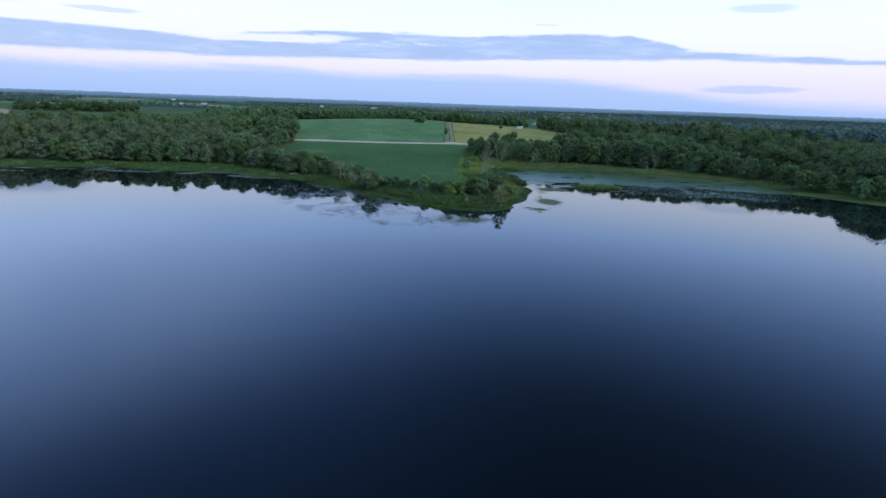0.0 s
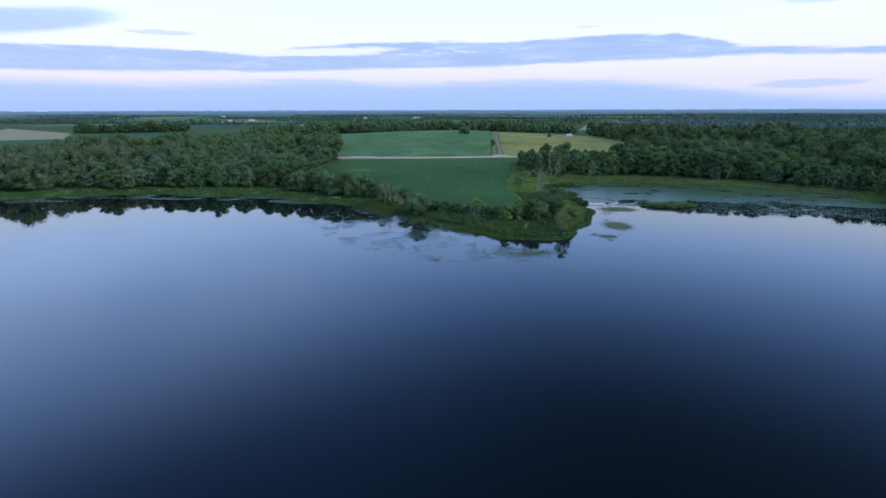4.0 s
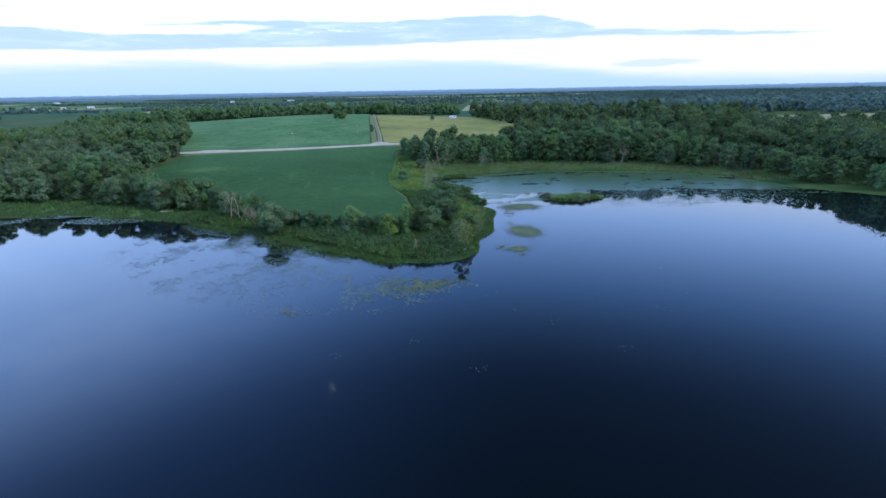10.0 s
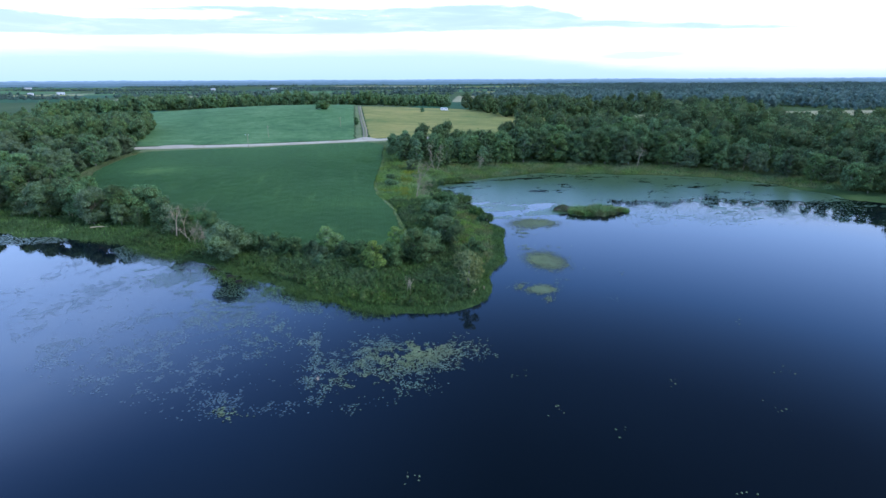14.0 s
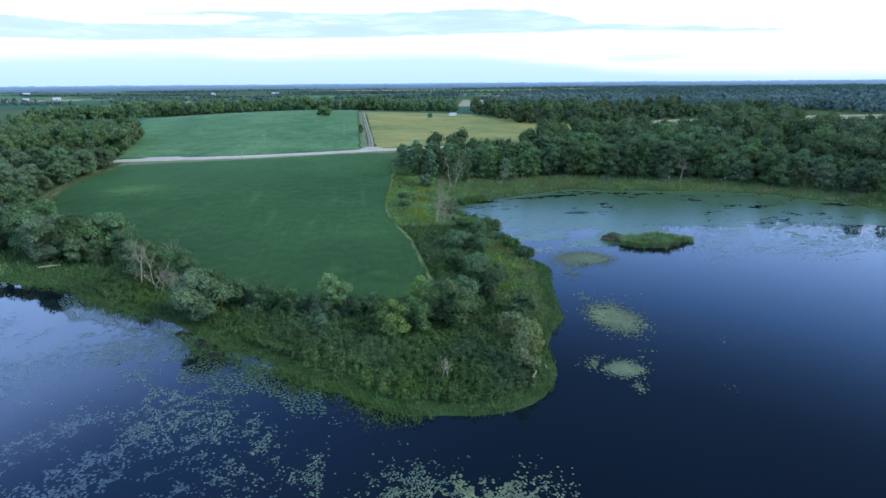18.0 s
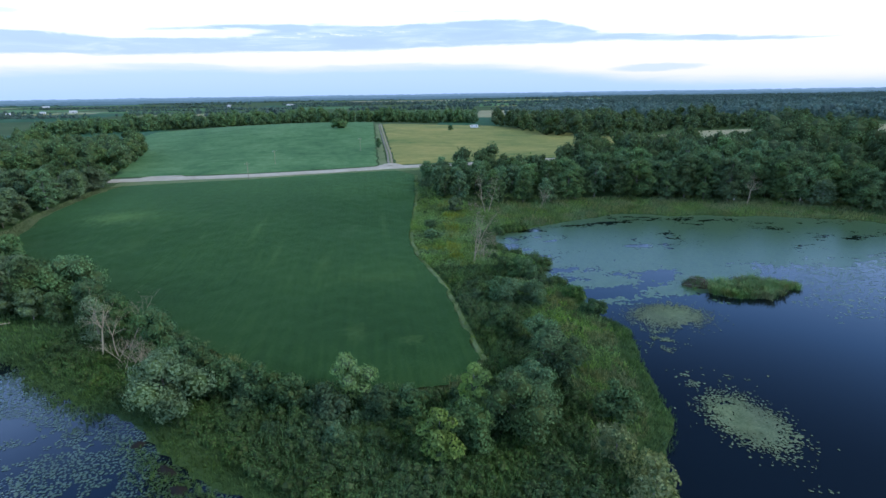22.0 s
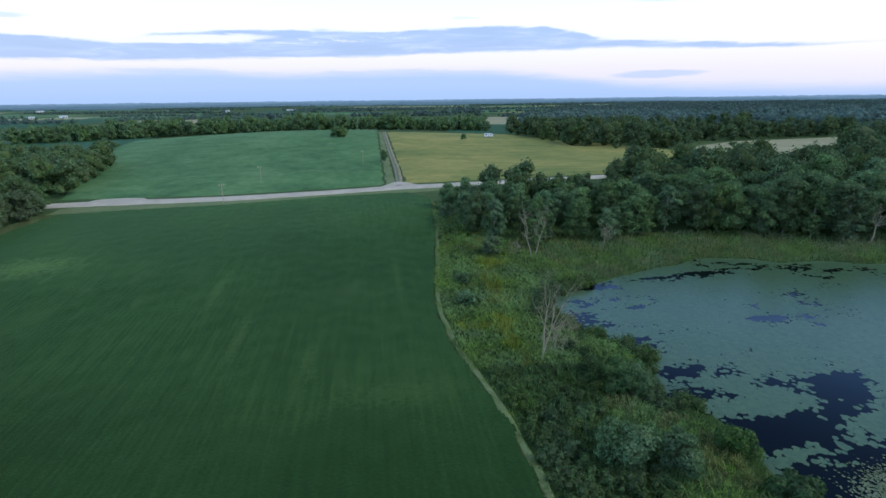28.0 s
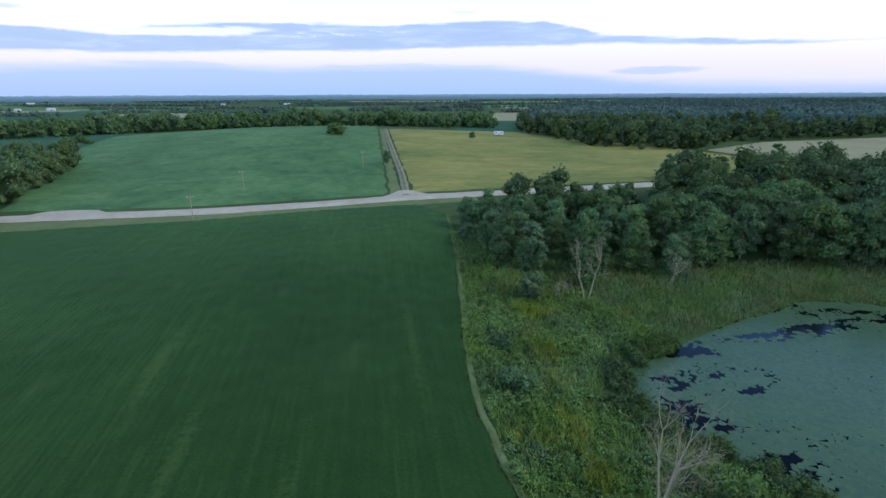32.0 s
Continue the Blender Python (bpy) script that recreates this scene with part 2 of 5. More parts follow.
def foliage(name, dark, light, tone=0.25, through=0.25, own=0.5):
    """Leaves: each clump its own shade, each plant its own hue."""
    m, n = material(name)
    geo = n.node("ShaderNodeNewGeometry")
    info = n.node("ShaderNodeObjectInfo")
    at = place(n)
    clump = n.noise(at, 0.75, 4.0, 0.6)
    grain = n.noise(at, 4.0, 2.0, 0.6)
    much = n.maths("ADD", n.maths("MULTIPLY", n.maths("POWER", geo.outputs["Random Per Island"], 1.5), own), n.maths("MULTIPLY", n.maths("SUBTRACT", clump, 0.30), 1.1))
    each = n.mix(n.maths("ADD", much, n.maths("MULTIPLY", n.maths("SUBTRACT", grain, 0.5), 0.5), clamp=True), dark, light)
    drift = n.maths("SUBTRACT", n.noise(n.scaled(at, 1.0, 1.0, 0.4), 0.085, 2.0, 0.5), 0.5)
    hue = n.node("ShaderNodeHueSaturation", Color=each,
                 Hue=n.maths("ADD", n.maths("ADD", 0.478, n.maths("MULTIPLY", info.outputs["Random"], 0.018)), n.maths("MULTIPLY", drift, -0.05)),
                 Saturation=n.maths("ADD", 0.96, n.maths("MULTIPLY", drift, 0.7)),
                 Value=n.maths("ADD", n.maths("ADD", 1.0 - tone, n.maths("MULTIPLY", info.outputs["Random"], 2 * tone)), n.maths("MULTIPLY", n.maths("SUBTRACT", n.noise(at, 0.11, 3.0, 0.7), 0.5), 1.3)))
    finish(n, hue.outputs[0], 0.75, grain, 0.6, 0.15, 0.08, through)
    return m


def plain(name, colour, rough=0.8, vary=0.25, scale=3.0, specular=0.3, metal=0.0):
    m, n = material(name)
    grain = n.noise(place(n), scale, 5.0, 0.6)
    dark = tuple(c * (1 - vary) for c in colour)
    light = tuple(min(1, c * (1 + vary)) for c in colour)
    finish(n, n.mix(grain, dark, light), rough, grain, 0.3, 0.02, specular)
    return m


GROUND = patchy("meadow_ground", [(0.30, (0.026, 0.052, 0.015)), (0.5, (0.046, 0.082, 0.024)), (0.7, (0.085, 0.115, 0.040))], 0.01, 0.35)
LEAF = foliage("tree_leaves", (0.046, 0.102, 0.038), (0.172, 0.295, 0.112), 0.34, 0.3)
LEAF_PALE = foliage("pale_tree_leaves", (0.105, 0.205, 0.042), (0.290, 0.460, 0.105), 0.06, 0.35)
LEAF_GREY = foliage("grey_willow_leaves", (0.070, 0.120, 0.058), (0.210, 0.302, 0.152), 0.2, 0.3)
LEAF_OLIVE = foliage("olive_leaves", (0.100, 0.135, 0.044), (0.280, 0.335, 0.120), 0.1, 0.3)
# leaves of far woods: distance haze is put into this bluer colour
LEAF_HAZED = foliage("haze_tinted_leaves", (0.066, 0.111, 0.092), (0.136, 0.197, 0.160), 0.3, 0.2)
LEAF_DARK = foliage("dark_shrub_leaves", (0.034, 0.082, 0.030), (0.128, 0.228, 0.086), 0.3, 0.3)
WEED = foliage("weed_leaves", (0.024, 0.064, 0.018), (0.135, 0.245, 0.068), 0.1, 0.3, 0.45)
MARSH = foliage("marsh_grass_blades", (0.095, 0.205, 0.044), (0.245, 0.390, 0.098), 0.1, 0.35)
REED = foliage("reed_blades", (0.080, 0.172, 0.050), (0.210, 0.332, 0.106), 0.1, 0.35)
# darker leaf colours that paint the shade inside crowns
SHADE = foliage("shade_tinted_leaves", (0.028, 0.054, 0.016), (0.092, 0.138, 0.044), 0.3, 0.1)
SHADE_PALE = foliage("shade_tinted_pale_leaves", (0.042, 0.080, 0.028), (0.115, 0.170, 0.062), 0.15, 0.1)
BARK = plain("grey_bark", (0.20, 0.183, 0.152), 0.9, 0.4, 2.0)
DEAD = plain("bleached_dead_wood", (0.310, 0.272, 0.180), 0.95, 0.3, 2.0, 0.05)


def soy_material():
    m, n = material("soybean_canopy")
    at = place(n)
    wide = n.noise(at, 0.018, 4.0, 0.55)
    rows = n.noise(n.scaled(at, 1.3, 0.06, 1.0), 1.0, 3.0, 0.6)
    leaf = n.noise(at, 3.0, 5.0, 0.7)
    value = n.maths("ADD", n.maths("MULTIPLY", wide, 0.45), n.maths("ADD", n.maths("MULTIPLY", rows, 0.26), n.maths("MULTIPLY", leaf, 0.29)))
    colour = n.ramp(value, [(0.34, (0.009, 0.026, 0.006)), (0.5, (0.017, 0.045, 0.010)), (0.64, (0.035, 0.075, 0.017))])
    # thin, paler streaks where the crop stands poorly
    track = n.noise(n.scaled(at, 0.16, 0.025, 1.0), 1.0, 2.0, 0.5)
    colour = n.mix(n.maths("MULTIPLY", n.step(track, 0.62, 0.80), 0.14), colour, (0.085, 0.120, 0.055))
    # drowned and sandy spots where the crop is yellow
    speck = n.noise(at, 1.1, 5.0, 0.75)
    for x, y, rx, ry, much in ((-76, 311, 14, 8, 0.5), (-63, 288, 5, 9, 0.12), (-2, 257, 10, 3.5, 0.16), (-6, 231, 2.4, 5, 0.22), (3, 227, 3, 2.4, 0.25), (-34, 296, 1.6, 14, 0.22), (-26, 276, 1.4, 11, 0.22), (1, 300, 1.2, 20, 0.18), (-14, 268, 1.5, 8, 0.18)):
        off = n.node("ShaderNodeVectorMath", i0=at, i1=(x, y, 0))
        off.operation = "SUBTRACT"
        size = n.node("ShaderNodeVectorMath", i0=n.scaled(off.outputs[0], 1 / rx, 1 / ry, 0))
        size.operation = "LENGTH"
        spot = n.step(n.maths("ADD", size.outputs["Value"], n.maths("MULTIPLY", n.maths("SUBTRACT", speck, 0.45), 3.6)), 1.15, 0.2)
        colour = n.mix(n.maths("MULTIPLY", spot, much), colour, (0.105, 0.165, 0.045))
    finish(n, colour, 0.9, leaf, 0.7, 0.2, 0.06, sheen=0.12, nap=(0.46, 0.92, 0.34))
    return m


def water_material():
    m, n = material("still_lake_water")
    at = place(n)
    ripple = n.noise(at, 0.55, 3.0, 0.6)
    off = n.node("ShaderNodeVectorMath", i0=at, i1=(0, 190, 0))
    off.operation = "SUBTRACT"
    reach = n.node("ShaderNodeVectorMath", i0=n.scaled(off.outputs[0], 0.16, 1.0, 0.0))
    reach.operation = "LENGTH"
    # water colour paler round the headland, darker further out
    deep = n.mix(n.step(n.maths("ADD", reach.outputs["Value"], n.maths("MULTIPLY", n.noise(at, 0.02, 3.0), 30.0)), 90.0, 20.0), (0.0014, 0.0030, 0.0042), (0.0042, 0.0085, 0.0135))
    breeze = n.maths("ADD", 0.03, n.maths("MULTIPLY", n.step(n.maths("ADD", reach.outputs["Value"], n.maths("MULTIPLY", n.maths("SUBTRACT", n.noise(at, 0.03, 2.0), 0.5), 14.0)), 44.0, 92.0), 0.11))
    shader = n.node("ShaderNodeBsdfPrincipled", **{"Base Color": deep, "Roughness": breeze, "IOR": 1.333, "Specular IOR Level": 0.5})
    n.tree.links.new(n.node("ShaderNodeBump", Height=ripple, Strength=0.06, Distance=0.03).outputs[0], shader.inputs["Normal"])
    n.node("ShaderNodeOutputMaterial", Surface=shader.outputs[0])
    return m


SOY = soy_material()
WATER = water_material()
HAY = patchy("hay_meadow", [(0.36, (0.042, 0.104, 0.037)), (0.5, (0.076, 0.160, 0.057)), (0.64, (0.126, 0.218, 0.088))], 0.032, 0.4, bump=0.4)
STRAW = patchy("ripening_grass", [(0.36, (0.102, 0.148, 0.040)), (0.5, (0.195, 0.203, 0.058)), (0.64, (0.305, 0.265, 0.082))], 0.03, 0.4, stretch=(0.5, 1, 1))
TAN = patchy("cut_stubble", [(0.3, (0.19, 0.19, 0.10)), (0.5, (0.26, 0.25, 0.14)), (0.7, (0.33, 0.30, 0.18))], 0.02, 0.4)
CORN = patchy("dark_crop", [(0.3, (0.020, 0.068, 0.032)), (0.5, (0.032, 0.090, 0.042)), (0.7, (0.048, 0.115, 0.052))], 0.01, 0.3)
VERGE = patchy("mown_verge", [(0.3, (0.080, 0.122, 0.045)), (0.5, (0.130, 0.165, 0.068)), (0.7, (0.200, 0.220, 0.110))], 0.05, 0.9)
GRAVEL = patchy("pale_gravel", [(0.3, (0.29, 0.26, 0.20)), (0.5, (0.39, 0.355, 0.28)), (0.7, (0.49, 0.45, 0.36))], 0.15, 2.5, bump=0.4, distance=0.05)
DIRT = patchy("dusty_track", [(0.3, (0.16, 0.14, 0.095)), (0.5, (0.23, 0.205, 0.145)), (0.7, (0.30, 0.27, 0.20))], 0.1, 1.5, bump=0.4, distance=0.05)

# ---------------------------------------------------------------- terrain
SHORE = [(-420, -120), (-330, 60), (-275, 160), (-240, 220), (-212, 246), (-188, 252), (-168, 260), (-145, 254), (-119, 253), (-103, 252), (-90, 246), (-71, 239), (-57, 232), (-45, 221),
         (-37, 215), (-28, 207), (-19, 198), (-12, 191), (-4, 185.5), (4, 180), (12, 177.5), (18, 178), (23, 181), (27, 189), (30, 198), (36, 211), (39, 229), (38, 242),
         (34, 256), (37, 266), (30, 277), (28, 286), (38, 297), (60, 305), (76, 311), (98, 306), (126, 299), (150, 285), (161, 271), (165.5, 258), (169, 240), (181, 228),
         (191, 216), (215, 199), (242, 184), (300, 140), (380, 40), (430, -150), (330, -330), (0, -400), (-300, -330)]


def ease(value, low, high):
    t = np.clip((np.asarray(value, float) - low) / (high - low), 0, 1)
    return t * t * (3 - 2 * t)


def wavy(x, y, scale, seed=0.0):
    """A cheap smooth wave field, -1 to 1."""
    a = np.sin(x / scale + 1.7 * np.sin(y / (1.31 * scale) + seed) + seed * 2.1)
    b = np.sin(y / (0.83 * scale) + 1.3 * np.sin(x / (1.57 * scale) + 2.0 + seed) + seed)
    return 0.5 * (a + b)


def fractal(x, y, scale, seed, octaves=4, rough=0.55):
    """Smooth random field of several sizes, about 0 to 1."""
    total, much, gain = 0.0, 0.0, 1.0
    for o in range(octaves):
        u, v = np.asarray(x, float) / scale + 37.1 * o, np.asarray(y, float) / scale + 11.7 * o
        i, j = np.floor(u), np.floor(v)
        a, b = u - i, v - j
        a, b = a * a * (3 - 2 * a), b * b * (3 - 2 * b)

        def dot(p, q):
            h = np.sin(p * 127.1 + q * 311.7 + seed * 74.7) * 43758.5453
            return h - np.floor(h)

        total = total + gain * ((dot(i, j) * (1 - a) + dot(i + 1, j) * a) * (1 - b) + (dot(i, j + 1) * (1 - a) + dot(i + 1, j + 1) * a) * b)
        much, gain, scale = much + gain, gain * rough, scale * 0.5
    return total / much


def inside_and_far(points, x, y):
    """Signed distance to a closed outline, positive outside of it."""
    x, y = np.asarray(x, float), np.asarray(y, float)
    best, odd = np.full(x.shape, 1e9), np.zeros(x.shape, bool)
    for (ax, ay), (bx, by) in zip(points, points[1:] + points[:1]):
        dx, dy = bx - ax, by - ay
        t = np.clip(((x - ax) * dx + (y - ay) * dy) / (dx * dx + dy * dy), 0, 1)
        best = np.minimum(best, np.hypot(x - ax - t * dx, y - ay - t * dy))
        if dy:
            odd ^= ((ay > y) != (by > y)) & (x < ax + (y - ay) * dx / dy)
    return np.where(odd, -best, best)


def shore(x, y):
    x, y = np.asarray(x, float), np.asarray(y, float)
    return inside_and_far(SHORE, x + 1.6 * wavy(x, y, 4.1, 1.0), y + 1.6 * wavy(x, y, 3.7, 4.0))


def land(x, y):
    """Height of the ground over the lake."""
    x, y = np.asarray(x, float), np.asarray(y, float)
    d = shore(x, y)
    bank = np.where(d > 0, 0.15 + 1.1 * (1 - np.exp(-np.maximum(d, 0) / 7)), np.maximum(-1.6, d * 0.12))
    rise = 5.7 * ease(y, 225, 390) + 1.6 * np.exp(-((x + 80) / 50) ** 2 - ((y - 315) / 45) ** 2)
    rise = rise * ease(d, 0, 70)
    hill = 9.5 * np.exp(-((x + 45) / 150) ** 2 - ((y - 610) / 130) ** 2) * ease(y, 385, 430)
    roll = ease(y, 650, 1200) * (3.0 * wavy(x, y, 260, 2.0) + 2.0)
    return bank + rise + hill + roll


def spread(middle, low, high, step, limit):
    """Grid lines: even between low and high, then ever wider out to the limit."""
    line = list(np.arange(low, high, step))
    for sign in (-1, 1):
        at, gap = (low, step) if sign < 0 else (line[-1], step)
        more = []
        while abs(at - middle) < limit:
            gap *= 1.16
            at += sign * gap
            more.append(at)
        line = more[::-1] + line if sign < 0 else line + more
    return np.array(line)


def sheet(name, xs, ys, height, material, keep=None):
    """A height field over two sets of grid lines."""
    X, Y = np.meshgrid(xs, ys)
    Z = height(X, Y)
    nx, ny = len(xs), len(ys)
    verts = np.stack([X, Y, Z], -1).reshape(-1, 3)
    i = np.arange(nx * ny).reshape(ny, nx)
    faces = np.stack([i[:-1, :-1], i[:-1, 1:], i[1:, 1:], i[1:, :-1]], -1).reshape(-1, 4)
    return from_arrays(name, verts, faces, material)


def from_arrays(name, verts, faces, material, smooth=True, inner=0, core=None):
    mesh = bpy.data.meshes.new(name)
    verts, faces = np.asarray(verts, np.float32), np.asarray(faces, np.int32)
    k = faces.shape[1]
    mesh.vertices.add(len(verts))
    mesh.vertices.foreach_set("co", verts.ravel())
    mesh.loops.add(faces.size)
    mesh.loops.foreach_set("vertex_index", faces.ravel())
    mesh.polygons.add(len(faces))
    mesh.polygons.foreach_set("loop_start", np.arange(0, faces.size, k, dtype=np.int32))
    mesh.polygons.foreach_set("loop_total", np.full(len(faces), k, np.int32))
    mesh.polygons.foreach_set("use_smooth", np.full(len(faces), smooth))
    mesh.materials.append(material)
    if inner:
        mesh.materials.append(core)
        mesh.polygons.foreach_set("material_index", (np.arange(len(faces)) >= len(faces) - inner).astype(np.int32))
    mesh.update(calc_edges=True)
    return mesh


ground = tagged(new("ground", sheet("ground", spread(0, -230, 230, 2.5, 4700), spread(300, 165, 560, 2.5, 4600), land, GROUND)),
                "rolling green grassland round a lake", "ground", kind="structure")
lake = tagged(new("water", from_arrays("water", [(-600, -600, 0), (600, -600, 0), (600, 330, 0), (-600, 330, 0)], [(0, 1, 2, 3)], WATER)),
              "still dark lake water mirroring the dusk sky", "lake", kind="structure")


def along(a, b, k):
    return a[0] + (b[0] - a[0]) * k, a[1] + (b[1] - a[1]) * k


def draped(name, south, north, cells, lift, material, wave=0.0):
    """A field laid on the ground between a south and a north edge, both polylines from west to east, with a skirt down to the soil."""
    nu, nv = cells

    def point(line, u):
        k = u * (len(line) - 1)
        i = min(int(k), len(line) - 2)
        return along(line[i], line[i + 1], k - i)

    P = np.array([[along(point(south, u / nu), point(north, u / nu), v / nv) for u in range(nu + 1)] for v in range(nv + 1)])
    edge = np.zeros((nv + 1, nu + 1), bool)
    edge[0], edge[-1], edge[:, 0], edge[:, -1] = True, True, True, True
    P[..., 0] += np.where(edge, 0.7 * wavy(P[..., 0], P[..., 1], 3.0), 0)
    P[..., 1] += np.where(edge, 0.7 * wavy(P[..., 0], P[..., 1], 2.6, 3.0), 0)
    Z = land(P[..., 0], P[..., 1]) + lift
    if wave:
        Z = Z + wave * wavy(P[..., 0], P[..., 1], 2.3, 5.0)
    Z = np.where(edge, Z - lift - 0.1, Z)
    verts = np.concatenate([P, Z[..., None]], -1).reshape(-1, 3)
    i = np.arange((nu + 1) * (nv + 1)).reshape(nv + 1, nu + 1)
    return from_arrays(name, verts, np.stack([i[:-1, :-1], i[:-1, 1:], i[1:, 1:], i[1:, :-1]], -1).reshape(-1, 4), material)


def field(name, label, south, north, cells, lift, material, wave=0.0):
    return tagged(new(name, draped(name, south, north, cells, lift, material, wave)), label, "field", kind="structure")


field("hay_field", "pale green hay field over a low rounded hill", [(-112, 391), (-60, 389), (1.6, 400)], [(-200, 640), (-70, 690), (3.4, 660)], (70, 90), 0.3, HAY)
field("straw_field", "yellowing grass field beside a dirt track", [(9.7, 401), (110, 412), (196, 428)], [(9.8, 612), (110, 638), (182, 505)], (60, 60), 0.3, STRAW)


def ribbon(name, line, half, lift, material, crown=0.12, step=3.0):
    """A road laid on the ground along a centre line, higher in the middle."""
    pts = []
    for a, b in zip(line, line[1:]):
        n = max(1, int(math.dist(a, b) / step))
        pts += [along(a, b, i / n) for i in range(n)]
    pts.append(line[-1])
    pts = np.array(pts)
    for _ in range(6):
        pts[1:-1] = 0.25 * pts[:-2] + 0.5 * pts[1:-1] + 0.25 * pts[2:]
    t = np.gradient(pts, axis=0)
    t /= np.linalg.norm(t, axis=1)[:, None]
    side = np.stack([t[:, 1], -t[:, 0]], 1)
    rows = []
    for k, drop in ((-1.25, -0.45), (-1, 0), (-0.5, crown * 0.7), (0, crown), (0.5, crown * 0.7), (1, 0), (1.25, -0.45)):
        w = half * k + (0.25 * wavy(pts[:, 0], pts[:, 1], 2.1, k) if abs(k) >= 1 else 0)
        p = pts + side * np.broadcast_to(np.asarray(w, float), (len(pts),))[:, None]
        rows.append(np.concatenate([p, (land(pts[:, 0], pts[:, 1]) + lift + drop)[:, None]], 1))
    V = np.stack(rows, 1)
    n, k = V.shape[:2]
    i = np.arange(n * k).reshape(n, k)
    return from_arrays(name, V.reshape(-1, 3), np.stack([i[:-1, :-1], i[:-1, 1:], i[1:, 1:], i[1:, :-1]], -1).reshape(-1, 4), material)


ROAD = [(-900, 350), (-400, 366), (-250, 376), (-107, 380), (-54, 381.5), (-20, 387.5), (6, 393.5), (33, 396), (110, 405), (260, 425), (700, 470)]
TRACK = [(7.0, 395), (7.8, 406), (8.6, 440), (8.2, 486), (7.8, 553), (8.2, 610)]
tagged(new("road", ribbon("road", ROAD, 3.0, 0.45, GRAVEL)), "pale gravel country road", "road", kind="structure")
tagged(new("track", ribbon("track", TRACK, 1.2, 0.32, DIRT, 0.05)), "dusty farm track running up the hill", "track", kind="structure")


# ---------------------------------------------------------------- soybean field
field("track_verge", "strip of dry grass between hay and farm track", [(1.9, 399), (6.2, 400)], [(3.7, 612), (6.6, 612)], (4, 60), 0.22, VERGE)
field("verge", "mown grass verge between crop and road", [(-104, 364), (-54, 369.5), (-20, 378), (9, 382), (30, 386)], [(-104, 376.5), (-54, 378), (-20, 384), (6, 390), (30, 392.5)], (60, 6), 0.16, VERGE)
tagged(new("track_grass", ribbon("track_grass", [(x, y) for x, y in TRACK[1:]], 0.42, 0.42, VERGE, 0.05)), "strip of grass between the ruts of a farm track", "grass", kind="structure")
FIELD_EDGE = [(-52, 250), (-40, 239.5), (-28, 228), (-19, 218), (-12, 215), (0, 212), (8, 213), (12.5, 219), (12, 230), (11.5, 250), (7.5, 272),
              (7.2, 288), (10.5, 313), (13, 332), (14.5, 350), (16.2, 368), (9, 381), (-20, 377), (-54, 368.5), (-97, 363), (-99, 345), (-99, 315), (-96, 296), (-75, 272)]


def soy_field():
    across, length = 0.30, 0.75
    xs, ys = np.arange(-102, 18, across), np.arange(208, 384, length)
    X, Y = np.meshgrid(xs, ys)
    rows = 0.03 * np.sin(2 * math.pi * (X - 0.03 * Y) / 0.9) + 0.05 * wavy(X, Y, 1.1, 2.0)
    Z = land(X, Y) + 0.55 + rows
    i = np.arange(X.size).reshape(X.shape)
    faces = np.stack([i[:-1, :-1], i[:-1, 1:], i[1:, 1:], i[1:, :-1]], -1)
    cx, cy = X[:-1, :-1] + across / 2, Y[:-1, :-1] + length / 2
    keep = inside_and_far(FIELD_EDGE, cx + 0.4 * wavy(cx, cy, 1.3), cy) < 0
    return from_arrays("soybean_field", np.stack([X, Y, Z], -1).reshape(-1, 3), faces[keep], SOY)


tagged(new("soybean_field", soy_field()), "dark green soybean field in long rows", "field", kind="structure")


# ---------------------------------------------------------------- trees
def leaf_cards(rng, centres, radii, count, size, squash=0.85, single=False):
    """Clumps of leaves on the skins of a few round lobes: folded cards that face outward."""
    which = rng.choice(len(centres), count, p=radii ** 2 / (radii ** 2).sum())
    n = rng.normal(size=(count, 3))
    n[:, 2] = np.where(n[:, 2] < 0, n[:, 2] * 0.35, n[:, 2]) + 0.15
    n /= np.linalg.norm(n, axis=1)[:, None]
    p = centres[which] + n * (radii[which] * rng.uniform(0.74, 1.15, count))[:, None] * np.array([1, 1, squash])
    face = n + rng.normal(scale=0.38, size=(count, 3))
    face /= np.linalg.norm(face, axis=1)[:, None]
    side = np.cross(face, rng.normal(size=(count, 3)))
    side /= np.linalg.norm(side, axis=1)[:, None]
    top = np.cross(face, side)
    s = (size * rng.uniform(0.6, 1.35, count))[:, None]
    a = p - side * s * 0.5
    b = p - top * s * 0.38 + face * s * 0.12
    c = p + side * s * 0.5
    d = p + top * s * 0.38 + face * s * 0.12
    if single:
        return np.stack([a, c, p + top * s * 0.76 + face * s * 0.1], 1).reshape(-1, 3), np.arange(count * 3).reshape(-1, 3)
    verts = np.stack([a, b, c, d], 1).reshape(-1, 3)
    k = np.arange(count)[:, None] * 4
    return verts, np.concatenate([k + [0, 1, 2], k + [0, 2, 3]])


def ball(level):
    bm = bmesh.new()
    bmesh.ops.create_icosphere(bm, subdivisions=level, radius=1)
    v, f = np.array([p.co[:] for p in bm.verts]), np.array([[p.index for p in q.verts] for q in bm.faces])
    bm.free()
    return v, f


BALLS = {1: ball(1), 2: ball(2)}


